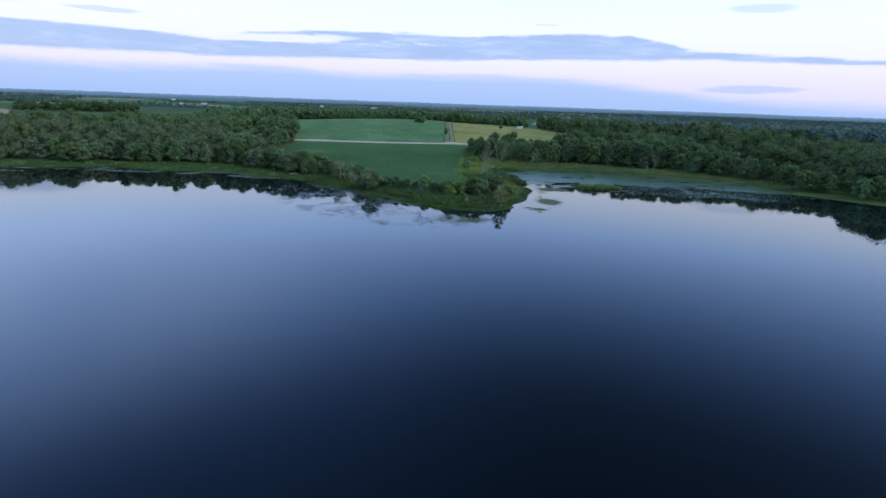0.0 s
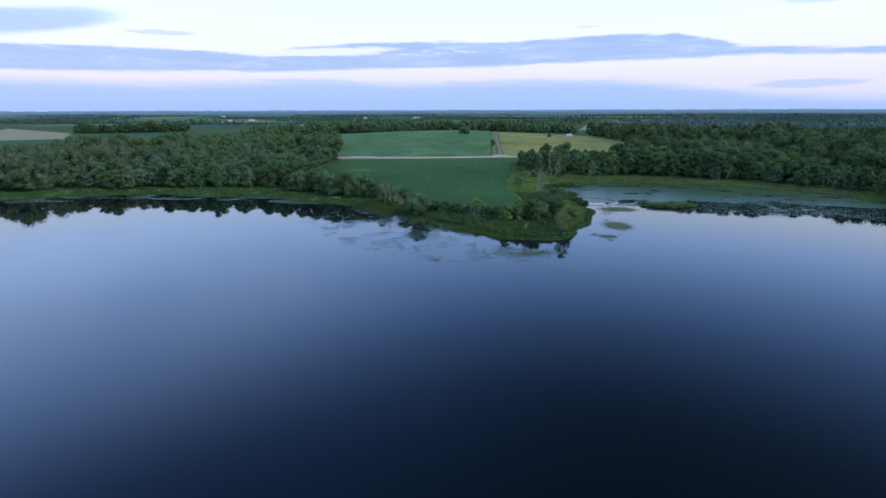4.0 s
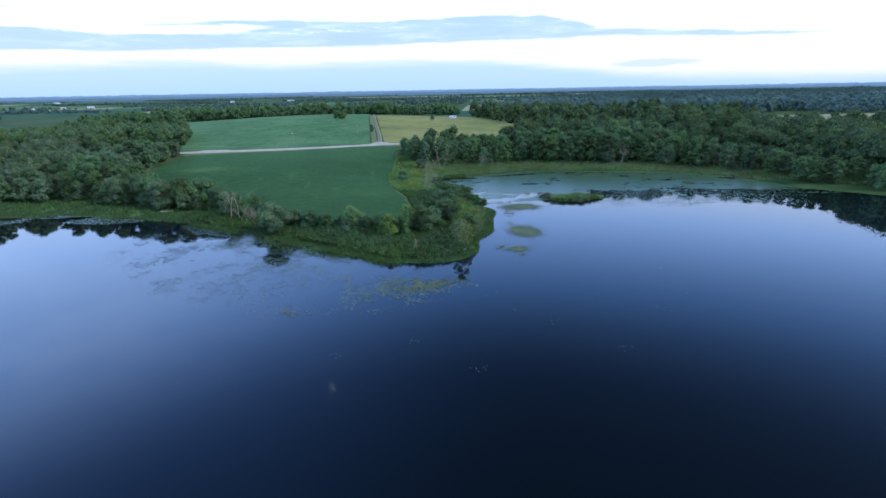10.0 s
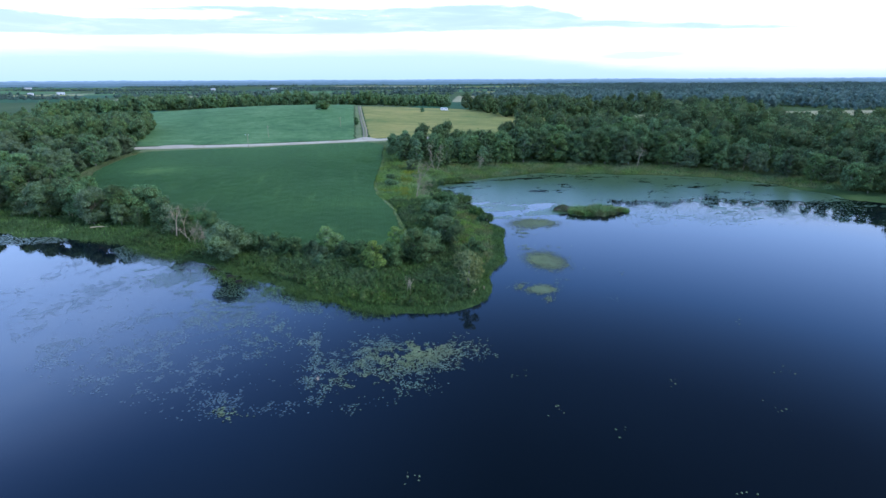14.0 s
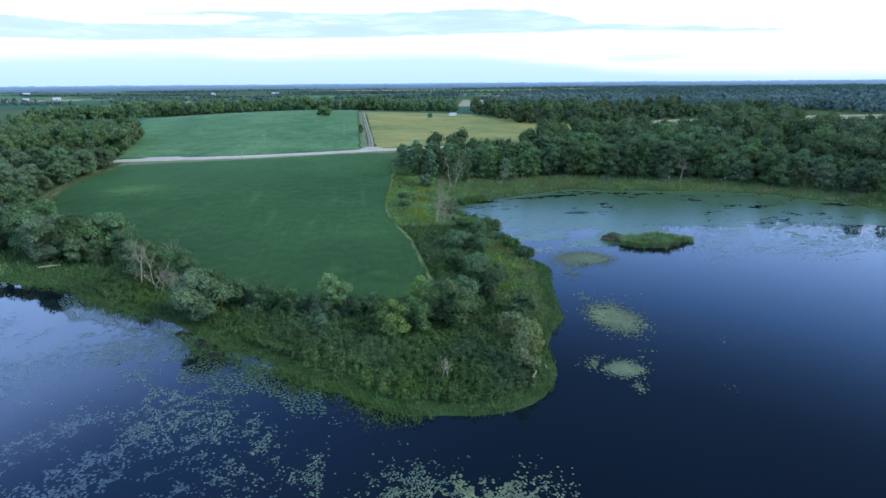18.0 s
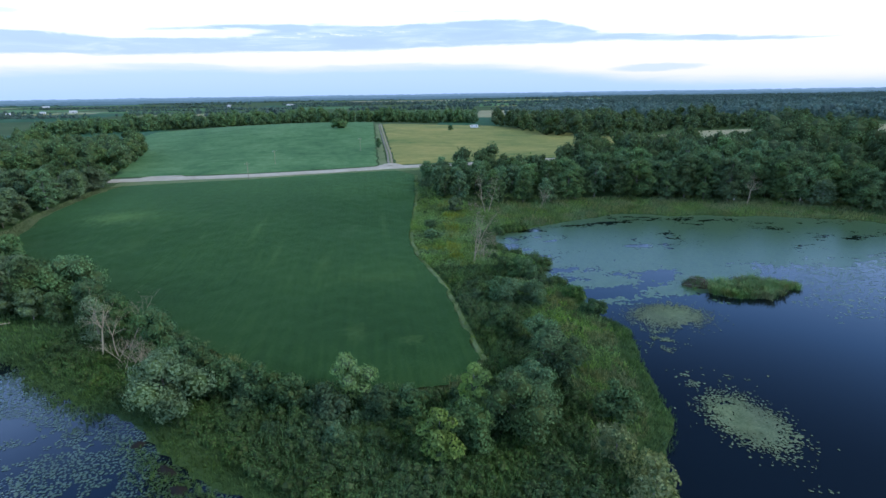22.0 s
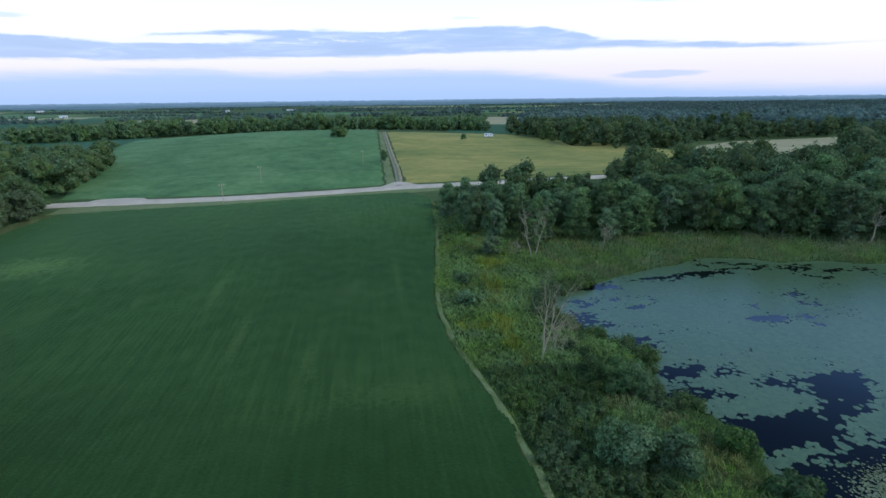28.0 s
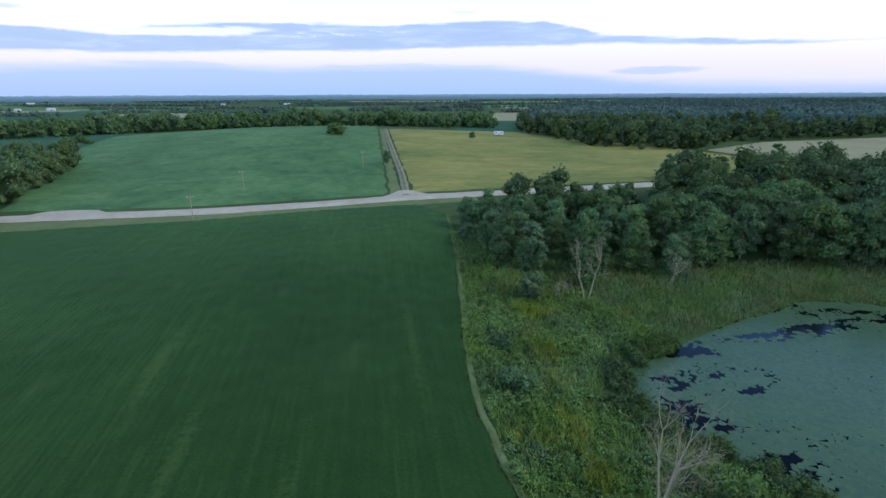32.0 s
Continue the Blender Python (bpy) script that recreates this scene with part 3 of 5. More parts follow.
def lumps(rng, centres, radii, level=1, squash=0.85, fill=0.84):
    """The inside of a crown, shade put into its colour: a ragged lump in each lobe, under the leaves."""
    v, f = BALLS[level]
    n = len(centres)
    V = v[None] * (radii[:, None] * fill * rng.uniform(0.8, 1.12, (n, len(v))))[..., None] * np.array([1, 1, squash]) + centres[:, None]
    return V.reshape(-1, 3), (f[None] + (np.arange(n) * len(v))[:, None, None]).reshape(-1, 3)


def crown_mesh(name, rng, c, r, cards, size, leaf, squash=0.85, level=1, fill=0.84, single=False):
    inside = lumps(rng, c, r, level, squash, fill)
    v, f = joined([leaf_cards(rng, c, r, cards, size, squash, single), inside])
    return from_arrays(name, v, f, leaf, False, len(inside[1]), SHADE_PALE if leaf in (LEAF_PALE, LEAF_GREY, LEAF_OLIVE) else LEAF_HAZED if leaf is LEAF_HAZED else SHADE)


def tube(points, radii, sides=6):
    """A tapered limb along a few points."""
    points = [Vector(p) for p in points]
    verts, faces = [], []
    for i, p in enumerate(points):
        t = (points[min(i + 1, len(points) - 1)] - points[max(i - 1, 0)]).normalized()
        u = t.orthogonal().normalized()
        w = t.cross(u)
        for j in range(sides):
            a = 2 * math.pi * j / sides
            verts.append(p + (u * math.cos(a) + w * math.sin(a)) * radii[i])
    for i in range(len(points) - 1):
        for j in range(sides):
            q, r = i * sides + j, i * sides + (j + 1) % sides
            faces += [(q, r, r + sides), (q, r + sides, q + sides)]
    return np.array(verts), np.array(faces)


def joined(pieces):
    verts, faces, n = [], [], 0
    for v, f in pieces:
        verts.append(v)
        faces.append(f + n)
        n += len(v)
    return np.concatenate(verts), np.concatenate(faces)


def part(name, mesh, parent, label=""):
    ob = new(name, mesh)
    ob.parent = parent
    return tagged(ob, label)


def crown_lobes(rng, height, radius, lobes, base=0.2):
    """Places of the leafy masses of one crown: an uneven egg, some masses standing out of it."""
    c, r = [], []
    small = (12 / max(lobes, 8)) ** 0.36
    squeeze = rng.uniform(0.72, 1.1, 5)
    for i in range(lobes):
        k = (i + rng.uniform(0.2, 0.8)) / lobes
        a = i * 2.4 + rng.uniform(0, 1.2)
        wide = radius * math.sin(math.pi * min(1, 0.20 + 0.74 * k)) ** 0.65 * squeeze[int(a / 1.2566) % 5]
        out = wide * (rng.uniform(0.55, 0.98) if i % 4 else rng.uniform(0.0, 0.4))
        r.append(radius * rng.uniform(0.30, 0.60) * small * (1 - 0.22 * k))
        c.append((out * math.cos(a), out * math.sin(a), min(height * (base + (0.97 - base) * k), height - r[-1] * 0.7)))
    return np.array(c), np.array(r)


def make_tree(seed, height, radius, leaves, size, leaf=LEAF, base=0.28, lobes=10, name="tree", fill=0.78, single=False):
    """One tree at the origin: trunk, limbs and a crown of many leaf clumps."""
    rng = np.random.default_rng(seed)
    thing = new(name)
    c, r = crown_lobes(rng, height, radius, lobes, base)
    lean = rng.uniform(-0.04, 0.04, 2) * height
    stem = [(0, 0, -0.5), (lean[0] * 0.2, lean[1] * 0.2, height * 0.25), (lean[0] * 0.6, lean[1] * 0.6, height * 0.55), (lean[0], lean[1], height * 0.86)]
    trunk = part("trunk", from_arrays("trunk", *tube(stem, [height * 0.018, height * 0.014, height * 0.009, height * 0.003]), BARK), thing)
    for i in range(0, lobes, 3):
        z = max(height * 0.2, c[i][2] - radius * 0.7)
        limb = tube([(0, 0, z), (c[i][0] * 0.5, c[i][1] * 0.5, z + (c[i][2] - z) * 0.6), tuple(c[i])], [height * 0.007, height * 0.005, height * 0.002], 4)
        part("limb", from_arrays("limb", *limb, BARK), trunk)
    part("crown", crown_mesh("crown", rng, c, r, leaves, size, leaf, 0.85, 2 if lobes < 14 and leaves > 900 else 1, fill, single), thing)
    return thing


def sow(polygon, gap, seed, jitter=0.42):
    """Jittered places within an outline."""
    rng = np.random.default_rng(seed)
    xs, ys = [p[0] for p in polygon], [p[1] for p in polygon]
    gx, gy = np.meshgrid(np.arange(min(xs), max(xs), gap), np.arange(min(ys), max(ys), gap))
    gx = gx + (np.arange(gx.shape[0]) % 2)[:, None] * gap / 2
    p = np.stack([gx.ravel(), gy.ravel()], 1) + rng.uniform(-jitter, jitter, (gx.size, 2)) * gap
    return p[inside_and_far(polygon, p[:, 0], p[:, 1]) < 0]


def plant(models, places, low, high, seed):
    rng = np.random.default_rng(seed)
    made = []
    for (x, y), z in zip(places, land(places[:, 0], places[:, 1])):
        s = rng.uniform(low, high) * (0.78 + 0.40 * float(ease(x, 45, 120)) - 0.42 * float(ease(x, 146, 180)) + 0.22 * float(ease(x, 10, -60)))
        m = models[rng.integers(len(models))]
        ob = copy_thing(m, pose(x, y, z, 0, 0, rng.uniform(0, 360)))
        ob.scale = (s * rng.uniform(0.9, 1.12), s * rng.uniform(0.9, 1.12), s)
        made.append(ob)
    return made


def retire(models):
    """Take away the patterns from which the copies were made."""
    for m in models:
        for o in (*m.children_recursive, m):
            bpy.data.objects.remove(o)



SEED = foliage("seeding_grass", (0.095, 0.138, 0.044), (0.255, 0.290, 0.115), 0.1, 0.3)
GOLD = foliage("yellow_flower_stalks", (0.125, 0.190, 0.030), (0.290, 0.350, 0.050), 0.05, 0.35)
PAD = foliage("lily_pads", (0.070, 0.112, 0.060), (0.175, 0.225, 0.125), 0.05, 0.05)


def wet_leaves(name, dark, light):
    """Leaves afloat: green, with a film of water that mirrors the sky."""
    m, n = material(name)
    colour = n.mix(n.node("ShaderNodeNewGeometry").outputs["Random Per Island"], dark, light)
    finish(n, colour, 0.30, n.noise(place(n), 2.0, 3.0), 0.16, 0.03, 0.46)
    return m


MAT = wet_leaves("floating_weed", (0.042, 0.084, 0.042), (0.076, 0.130, 0.060))
PAD_WET = wet_leaves("wet_lily_pads", (0.052, 0.088, 0.052), (0.115, 0.155, 0.088))
DROWNED = wet_leaves("drowned_lily_pads", (0.020, 0.036, 0.036), (0.046, 0.070, 0.064))
MURK = wet_leaves("submerged_weed", (0.030, 0.055, 0.020), (0.060, 0.098, 0.032))
MUD = plain("dark_mud", (0.016, 0.014, 0.011), 0.75, 0.4, 1.5, 0.15)


def wood_tree(seed, height, radius, leaf, label):
    return tagged(make_tree(seed, height, radius, 2900, 0.46, leaf, 0.13, 26, "tree", 0.76, True), label, "tree", "trees of the wood")


woods = [wood_tree(11, 13, 4.8, LEAF, "broad dark green deciduous tree in dense woodland"),
         wood_tree(12, 14, 4.7, LEAF, "tall dark green deciduous tree in dense woodland"),
         wood_tree(13, 11.5, 5.3, LEAF, "round dark green deciduous tree in dense woodland"),
         wood_tree(14, 14, 4.0, LEAF, "slender dark green deciduous tree in dense woodland"),
         wood_tree(15, 12, 4.6, LEAF, "leaning dark green deciduous tree in dense woodland"),
         wood_tree(17, 13, 5.0, LEAF, "spreading dark green deciduous tree in dense woodland"),
         wood_tree(16, 10, 4.4, LEAF_GREY, "grey-green leafy tree at the edge of a wood")]
WOOD_EAST = [(22, 333), (28, 324), (40, 320), (60, 325), (89, 327), (112, 318), (132, 310), (150, 297), (166, 288), (175, 268), (175, 246), (192, 227), (228, 203), (260, 192), (330, 190), (420, 280), (400, 360), (300, 390), (230, 400), (150, 392), (110, 383), (60, 378), (28, 368)]
EAST_FRONT = [(21, 332), (27, 323), (39, 319), (60, 324), (89, 326), (112, 317), (132, 309), (149, 296), (165, 287), (174, 267), (174, 245), (191, 226), (215, 210), (226, 226), (204, 252), (200, 284), (186, 312), (165, 332), (118, 346), (62, 350), (27, 369)]
WOOD_WEST = [(-88, 274), (-145, 272), (-215, 262), (-260, 235), (-330, 260), (-300, 350), (-215, 368), (-106, 376), (-104, 352), (-103, 300)]
WEST_FRONT = [(-103, 296), (-103, 377), (-128, 377), (-130, 300), (-215, 285), (-215, 261), (-145, 270), (-86, 272)]
WOOD_NORTHWEST = [(-112, 398), (-118, 425), (-126, 455), (-134, 482), (-210, 492), (-330, 440), (-330, 388), (-150, 394)]
plant(woods, sow(EAST_FRONT, 7.0, 1), 0.75, 1.12, 2)
plant(woods[3:] + woods[6:] * 3, sow(WEST_FRONT, 6.6, 3), 0.65, 1.0, 4)
WEST_ROW = [(-53, 241), (-62, 247), (-76, 252), (-90, 258), (-102, 264), (-104, 296), (-97, 291), (-75, 268), (-55, 249)]
plant(woods[4:] + woods[6:], sow(WEST_ROW, 6.2, 15), 0.45, 0.75, 16)
retire(woods)


def crowd(name, label, places, seed, height, radius, lobes, cards, size, low=0.75, high=1.2, leaf=LEAF):
    """Woodland too dense to count: many crowns in one mesh."""
    rng = np.random.default_rng(seed)
    n = len(places)
    z = land(places[:, 0], places[:, 1])
    s = rng.uniform(low, high, n) * (1 + 0.34 * ease(places[:, 0], 70, 115) * ease(places[:, 0], 245, 212) * ease(places[:, 1], 440, 400))
    s = s * (0.62 + 0.76 * fractal(places[:, 0], places[:, 1], 34.0, seed + 0.5, 2))
    c = np.repeat(np.concatenate([places, z[:, None]], 1), lobes, 0)
    k = np.tile(np.linspace(0.22, 0.82, lobes), n)
    turn = rng.uniform(0, 2 * math.pi, n * lobes)
    out = radius * np.sin(math.pi * np.clip(0.2 + 0.7 * k, 0, 1)) * rng.uniform(0.2, 0.7, n * lobes)
    S = np.repeat(s, lobes)
    c += np.stack([out * S * np.cos(turn), out * S * np.sin(turn), k * height * S], 1)
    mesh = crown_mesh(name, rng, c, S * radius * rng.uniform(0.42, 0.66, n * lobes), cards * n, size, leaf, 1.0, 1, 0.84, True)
    return tagged(new(name, mesh), label, "woodland", kind="stuff")


def without(places, polygon):
    return places[inside_and_far(polygon, places[:, 0], places[:, 1]) > 0]


crowd("wood", "dense dark green deciduous wood behind the pond", without(sow(WOOD_EAST, 7.4, 5), EAST_FRONT), 6, 12.0, 5.2, 8, 440, 0.86, 0.5, 1.15)
crowd("wood", "dense low deciduous wood beside the soybean field", without(sow(WOOD_WEST, 7.4, 7), WEST_FRONT), 8, 10.5, 4.8, 7, 340, 0.86, 0.4, 1.3, LEAF_GREY)
crowd("wood", "thicket of dark trees beside the gravel road", sow(WOOD_NORTHWEST, 6.8, 9), 10, 11, 4.4, 7, 330, 0.78)
FAR_BELT = [(-310, 664), (-216, 674), (-180, 705), (0, 700), (112, 690), (122, 760), (-200, 800), (-300, 740)]
WEST_BLOCK = [(-600, 746), (-470, 806), (-500, 870), (-650, 810)]
crowd("far_wood", "dark block of trees beside a stubble field", sow(WEST_BLOCK, 9.0, 28), 29, 11, 5.4, 5, 120, 1.5, 0.6, 1.2)
FAR_EAST = [(118, 650), (121, 602), (128, 536), (150, 513), (172, 501), (196, 514), (247, 556), (380, 579), (700, 568), (1000, 900), (330, 1000), (215, 900), (150, 760)]
RIGHT_WOOD = [(420, 380), (600, 330), (1100, 300), (1300, 480), (700, 470), (480, 450)]
crowd("far_wood", "dark belt of trees behind the hay field", sow(FAR_BELT, 9.0, 21), 22, 13, 5.4, 5, 170, 1.35, 0.5, 1.2)
NEAR_BLOCK = [(100, 480), (420, 480), (420, 610), (230, 660), (100, 700)]
far_places = sow(FAR_EAST, 10.5, 23)
first = inside_and_far(NEAR_BLOCK, far_places[:, 0], far_places[:, 1]) < 0
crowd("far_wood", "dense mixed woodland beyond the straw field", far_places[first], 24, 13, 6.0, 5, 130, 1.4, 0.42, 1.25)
open_land = fractal(far_places[:, 0], far_places[:, 1], 120.0, 41, 3) > 0.60
# the woods further off wear the leaf colour with haze painted in
crowd("far_wood", "woodland with clearings beyond the first trees, haze tinted into its leaves", far_places[~first & ~open_land], 27, 13, 6.0, 4, 44, 2.1, 0.42, 1.25, LEAF_HAZED)
crowd("far_wood", "dense woodland running along the stubble field", sow(RIGHT_WOOD, 10.5, 25), 26, 13, 6.0, 4, 44, 2.1, 0.45, 1.2, LEAF_HAZED)

# ---------------------------------------------------------------- distant farmland
field("crop_field", "dark green crop field below a tree belt", [(-430, 470), (-150, 505)], [(-430, 690), (-200, 735)], (40, 40), 0.5, CORN)
field("crop_field", "dark green crop field beyond the wood", [(-560, 480), (-330, 560)], [(-640, 640), (-470, 800)], (30, 30), 0.5, CORN)
field("stubble_field", "pale tan field of cut stubble", [(-590, 530), (-490, 606)], [(-880, 930), (-610, 750)], (30, 30), 0.75, TAN)
field("stubble_field", "pale tan field of cut stubble beside a wood", [(200, 452), (300, 462), (440, 455), (620, 445)], [(190, 508), (264, 553), (400, 574), (620, 565)], (60, 24), 0.4, TAN)
field("straw_field", "pale yellow field between dark woods", [(300, 1225), (480, 1110)], [(300, 1420), (540, 1340)], (20, 20), 1.4, STRAW)
field("stubble_field", "small pale stubble field behind a dark crop", [(142, 856), (186, 850)], [(204, 1120), (262, 1110)], (12, 12), 1.6, TAN)
field("crop_field", "dark green crop strip beside a pale field", [(60, 632), (124, 642)], [(110, 950), (200, 900)], (20, 30), 0.6, CORN)
rng = np.random.default_rng(77)
for i in range(40):
    y = 900 + 1900 * (i / 40) ** 1.2
    x = rng.uniform(-0.95, 0.55) * y
    w, d = rng.uniform(0.12, 0.30) * y, rng.uniform(90, 260)
    kind = (HAY, STRAW, CORN, TAN, HAY, CORN)[int(rng.integers(6))]
    field("far_field", "distant farm field between belts of trees", [(x, y), (x + w, y + rng.uniform(-30, 30))], [(x + rng.uniform(-60, 60), y + d), (x + w, y + d)], (12, 6), 1.2, kind)


field("track_apron", "gravel mouth of a farm track", [(-1, 396.6), (7, 397.4), (16, 398.3)], [(5.6, 405), (7.7, 406), (9.8, 405)], (8, 6), 0.42, GRAVEL)
field("pull_off", "bare gravel patch beside the road", [(-102, 384.2), (-90, 384.6), (-78, 385)], [(-98, 388.5), (-90, 390), (-82, 388.5)], (8, 4), 0.45, GRAVEL)


def far_belts():
    """Lines and blocks of trees out to the horizon."""
    rng = np.random.default_rng(31)
    places = []
    for i in range(84):
        y = 860 + 2250 * (i / 84) ** 1.25
        x = rng.uniform(-1.0, 1.0) * y * 1.05
        right = x > 0.12 * y
        if -0.62 < x / y < 0.08 and y < 1100 and i % 2:
            continue
        w = rng.uniform(0.10, 0.34) * y * (2.2 if right else 1.0)
        rows = int(rng.integers(1, 4)) + (4 if right else 0)
        gap = 8 + y / 260
        n = int(w / gap)
        bend = rng.uniform(-0.1, 0.1)
        for r in range(rows):
            px = x + np.arange(n) * gap + rng.uniform(-0.4, 0.4, n) * gap
            places.append(np.stack([px, y + r * gap + (px - x) * bend + rng.uniform(-0.4, 0.4, n) * gap], 1))
    return np.concatenate(places)


BELTS = far_belts()
crowd("far_wood", "belts of trees stretching to the horizon, haze tinted into their leaves", BELTS, 32, 12, 7.0, 1, 12, 3.8, 0.6, 1.2, LEAF_HAZED)


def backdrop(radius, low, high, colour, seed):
    """The last ridge of woodland at the horizon, its haze put into a flat glow."""
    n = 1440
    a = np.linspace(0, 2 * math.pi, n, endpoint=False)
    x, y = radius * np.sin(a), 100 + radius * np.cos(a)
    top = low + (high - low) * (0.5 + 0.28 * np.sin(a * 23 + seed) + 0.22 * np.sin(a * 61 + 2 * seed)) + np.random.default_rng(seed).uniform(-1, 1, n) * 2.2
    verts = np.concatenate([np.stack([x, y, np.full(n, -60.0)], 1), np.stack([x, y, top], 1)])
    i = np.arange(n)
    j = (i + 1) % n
    m, net = material("haze_glow")
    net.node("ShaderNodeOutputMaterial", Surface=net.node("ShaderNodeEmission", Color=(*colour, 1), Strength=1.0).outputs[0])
    return tagged(new("backdrop", from_arrays("backdrop", verts, np.stack([i, j, j + n, i + n], 1), m, False)), "backdrop ridge of far woodland glowing in a haze blue", "horizon", kind="structure")


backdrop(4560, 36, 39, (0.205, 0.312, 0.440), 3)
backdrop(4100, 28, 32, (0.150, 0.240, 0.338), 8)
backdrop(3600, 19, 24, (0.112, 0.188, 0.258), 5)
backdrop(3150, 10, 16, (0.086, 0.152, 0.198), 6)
WHITE = plain("white_painted_boards", (0.74, 0.74, 0.72), 0.6, 0.08, 1.0)
TIN = plain("weathered_tin_roof", (0.42, 0.43, 0.44), 0.45, 0.15, 1.0)
DARK = plain("near_black_surface", (0.03, 0.03, 0.035), 0.5, 0.2)


def block(x0, x1, y0, y1, z0, z1):
    v = np.array([(x, y, z) for z in (z0, z1) for y in (y0, y1) for x in (x0, x1)], float)
    return v, np.array([(0, 2, 3), (0, 3, 1), (4, 5, 7), (4, 7, 6), (0, 1, 5), (0, 5, 4), (2, 6, 7), (2, 7, 3), (0, 4, 6), (0, 6, 2), (1, 3, 7), (1, 7, 5)])


def barn(x, y, length, width, eave, ridge, turn, name="barn", label="white wooden barn with a grey tin roof"):
    """A gabled farm building with overhanging roof, door and windows."""
    thing = new(name)
    thing.matrix_basis = pose(x, y, float(land(x, y)), 0, 0, turn)
    l, w = length / 2, width / 2
    v = np.array([(-l, -w, -0.5), (l, -w, -0.5), (l, w, -0.5), (-l, w, -0.5), (-l, -w, eave), (l, -w, eave), (l, w, eave), (-l, w, eave), (-l, 0, ridge), (l, 0, ridge)])
    f = np.array([(0, 1, 5), (0, 5, 4), (2, 3, 7), (2, 7, 6), (3, 0, 4), (3, 4, 7), (7, 4, 8), (1, 2, 6), (1, 6, 5), (5, 6, 9)])
    part("body", from_arrays("body", v, f, WHITE, False), thing)
    o, slope = 0.5, (ridge - eave) / w
    for sign in (-1, 1):
        p = [(-l - o, sign * (w + o), eave - slope * o), (l + o, sign * (w + o), eave - slope * o), (l + o, 0, ridge + 0.05), (-l - o, 0, ridge + 0.05)]
        vv = np.array(p + [(a, b, c + 0.18) for a, b, c in p])
        ff = np.array([(0, 1, 2), (0, 2, 3), (4, 6, 5), (4, 7, 6), (0, 4, 5), (0, 5, 1), (1, 5, 6), (1, 6, 2), (2, 6, 7), (2, 7, 3), (3, 7, 4), (3, 4, 0)])
        part("roof_slope", from_arrays("roof_slope", vv, ff, TIN, False), thing)
    # solid near-black panels paint the dark inside of door and windows
    part("door", from_arrays("door", *block(-l * 0.25, l * 0.25, -w - 0.06, -w + 0.02, 0, eave * 0.8), DARK, False), thing, "near-black panel in place of a doorway's dark inside")
    for k in (-0.7, 0.7):
        part("window", from_arrays("window", *block(l * k - 0.6, l * k + 0.6, -w - 0.05, -w + 0.02, eave * 0.4, eave * 0.75), DARK, False), thing)
    return tagged(thing, label, "building", "farm buildings")


for x, y, l, w, e, r, turn in ((-594, 1330, 26, 13, 6, 11, 20), (-690, 1290, 16, 10, 5, 9, 70), (-640, 1310, 18, 12, 6, 10, 15),
                             (-449, 1984, 24, 14, 8, 14, 0), (-268, 2110, 60, 16, 6, 10, 10), (330, 1700, 30, 14, 6, 11, 30), (-1040, 2060, 40, 16, 8, 14, 40), (760, 1900, 40, 16, 8, 13, -20)):
    barn(x, y, l * 0.5, w * 0.5, e * 0.55, r * 0.55, turn)


# ---------------------------------------------------------------- single trees of the headland
def headland_tree(x, y, height, radius, seed, leaf, label, category="tree", cards=900, size=0.5, lobes=13, fill=0.72):
    ob = make_tree(seed, height, radius, int(cards * 3.2), size * 0.70, leaf, 0.16, lobes, "shrub" if category == "shrub" else "tree", fill)
    ob.matrix_basis = pose(x, y, float(land(x, y)) - 0.05)
    return tagged(ob, label, category)


headland_tree(-6.4, 212, 6.3, 2.8, 101, LEAF_PALE, "pale green leafy tree at the edge of a field")
headland_tree(3.6, 198, 6.8, 1.9, 102, LEAF_PALE, "bright yellow-green young tree among dark shrubs")
headland_tree(8.8, 205, 7.6, 2.3, 103, LEAF_PALE, "pale green slender tree at the field's corner")
headland_tree(13.5, 200.5, 7.9, 4.0, 104, LEAF, "dark green bushy tree on a grassy headland")
headland_tree(7.5, 200, 5.5, 3.0, 105, LEAF, "dark green bushy tree among weeds")
headland_tree(21.7, 213, 7.6, 3.7, 106, LEAF, "dark green round tree on a headland")
headland_tree(17, 207, 6.2, 3.2, 107, LEAF, "dark green round tree among shrubs")
headland_tree(22.3, 241, 5.0, 3.4, 108, LEAF, "dark green spreading tree beside a pond")
headland_tree(29.4, 255.4, 4.4, 3.0, 109, WEED, "dark green tree at a pond's edge")
headland_tree(27.6, 257.8, 3.4, 3.2, 110, WEED, "low dark green spreading bush in reeds", "shrub")
headland_tree(36.3, 241.6, 2.8, 2.4, 111, WEED, "light green waterside bush", "shrub", 500)
headland_tree(37.2, 233.5, 3.0, 2.3, 112, WEED, "light green waterside bush", "shrub", 500)
headland_tree(27.3, 238.8, 5.0, 2.3, 113, LEAF, "fresh green round tree near a pond")
headland_tree(21.6, 186.4, 7.6, 2.2, 114, LEAF_OLIVE, "pale olive-green young tree on the shore", "tree", 420, 0.45, 20, 0.42)
headland_tree(23.6, 190.4, 5.4, 1.9, 160, LEAF_OLIVE, "pale olive-green young tree on the shore", "tree", 380, 0.45, 20, 0.42)
headland_tree(22.5, 195.3, 4.6, 2.4, 115, LEAF_OLIVE, "pale olive-green young tree on the shore", "tree", 330, 0.5, 18, 0.42)
headland_tree(26.5, 203, 4.6, 2.4, 116, LEAF, "green bushy waterside shrub", "shrub", 500)
headland_tree(23.3, 222, 5.0, 2.8, 117, LEAF, "dark green shrub on a headland", "shrub", 600)
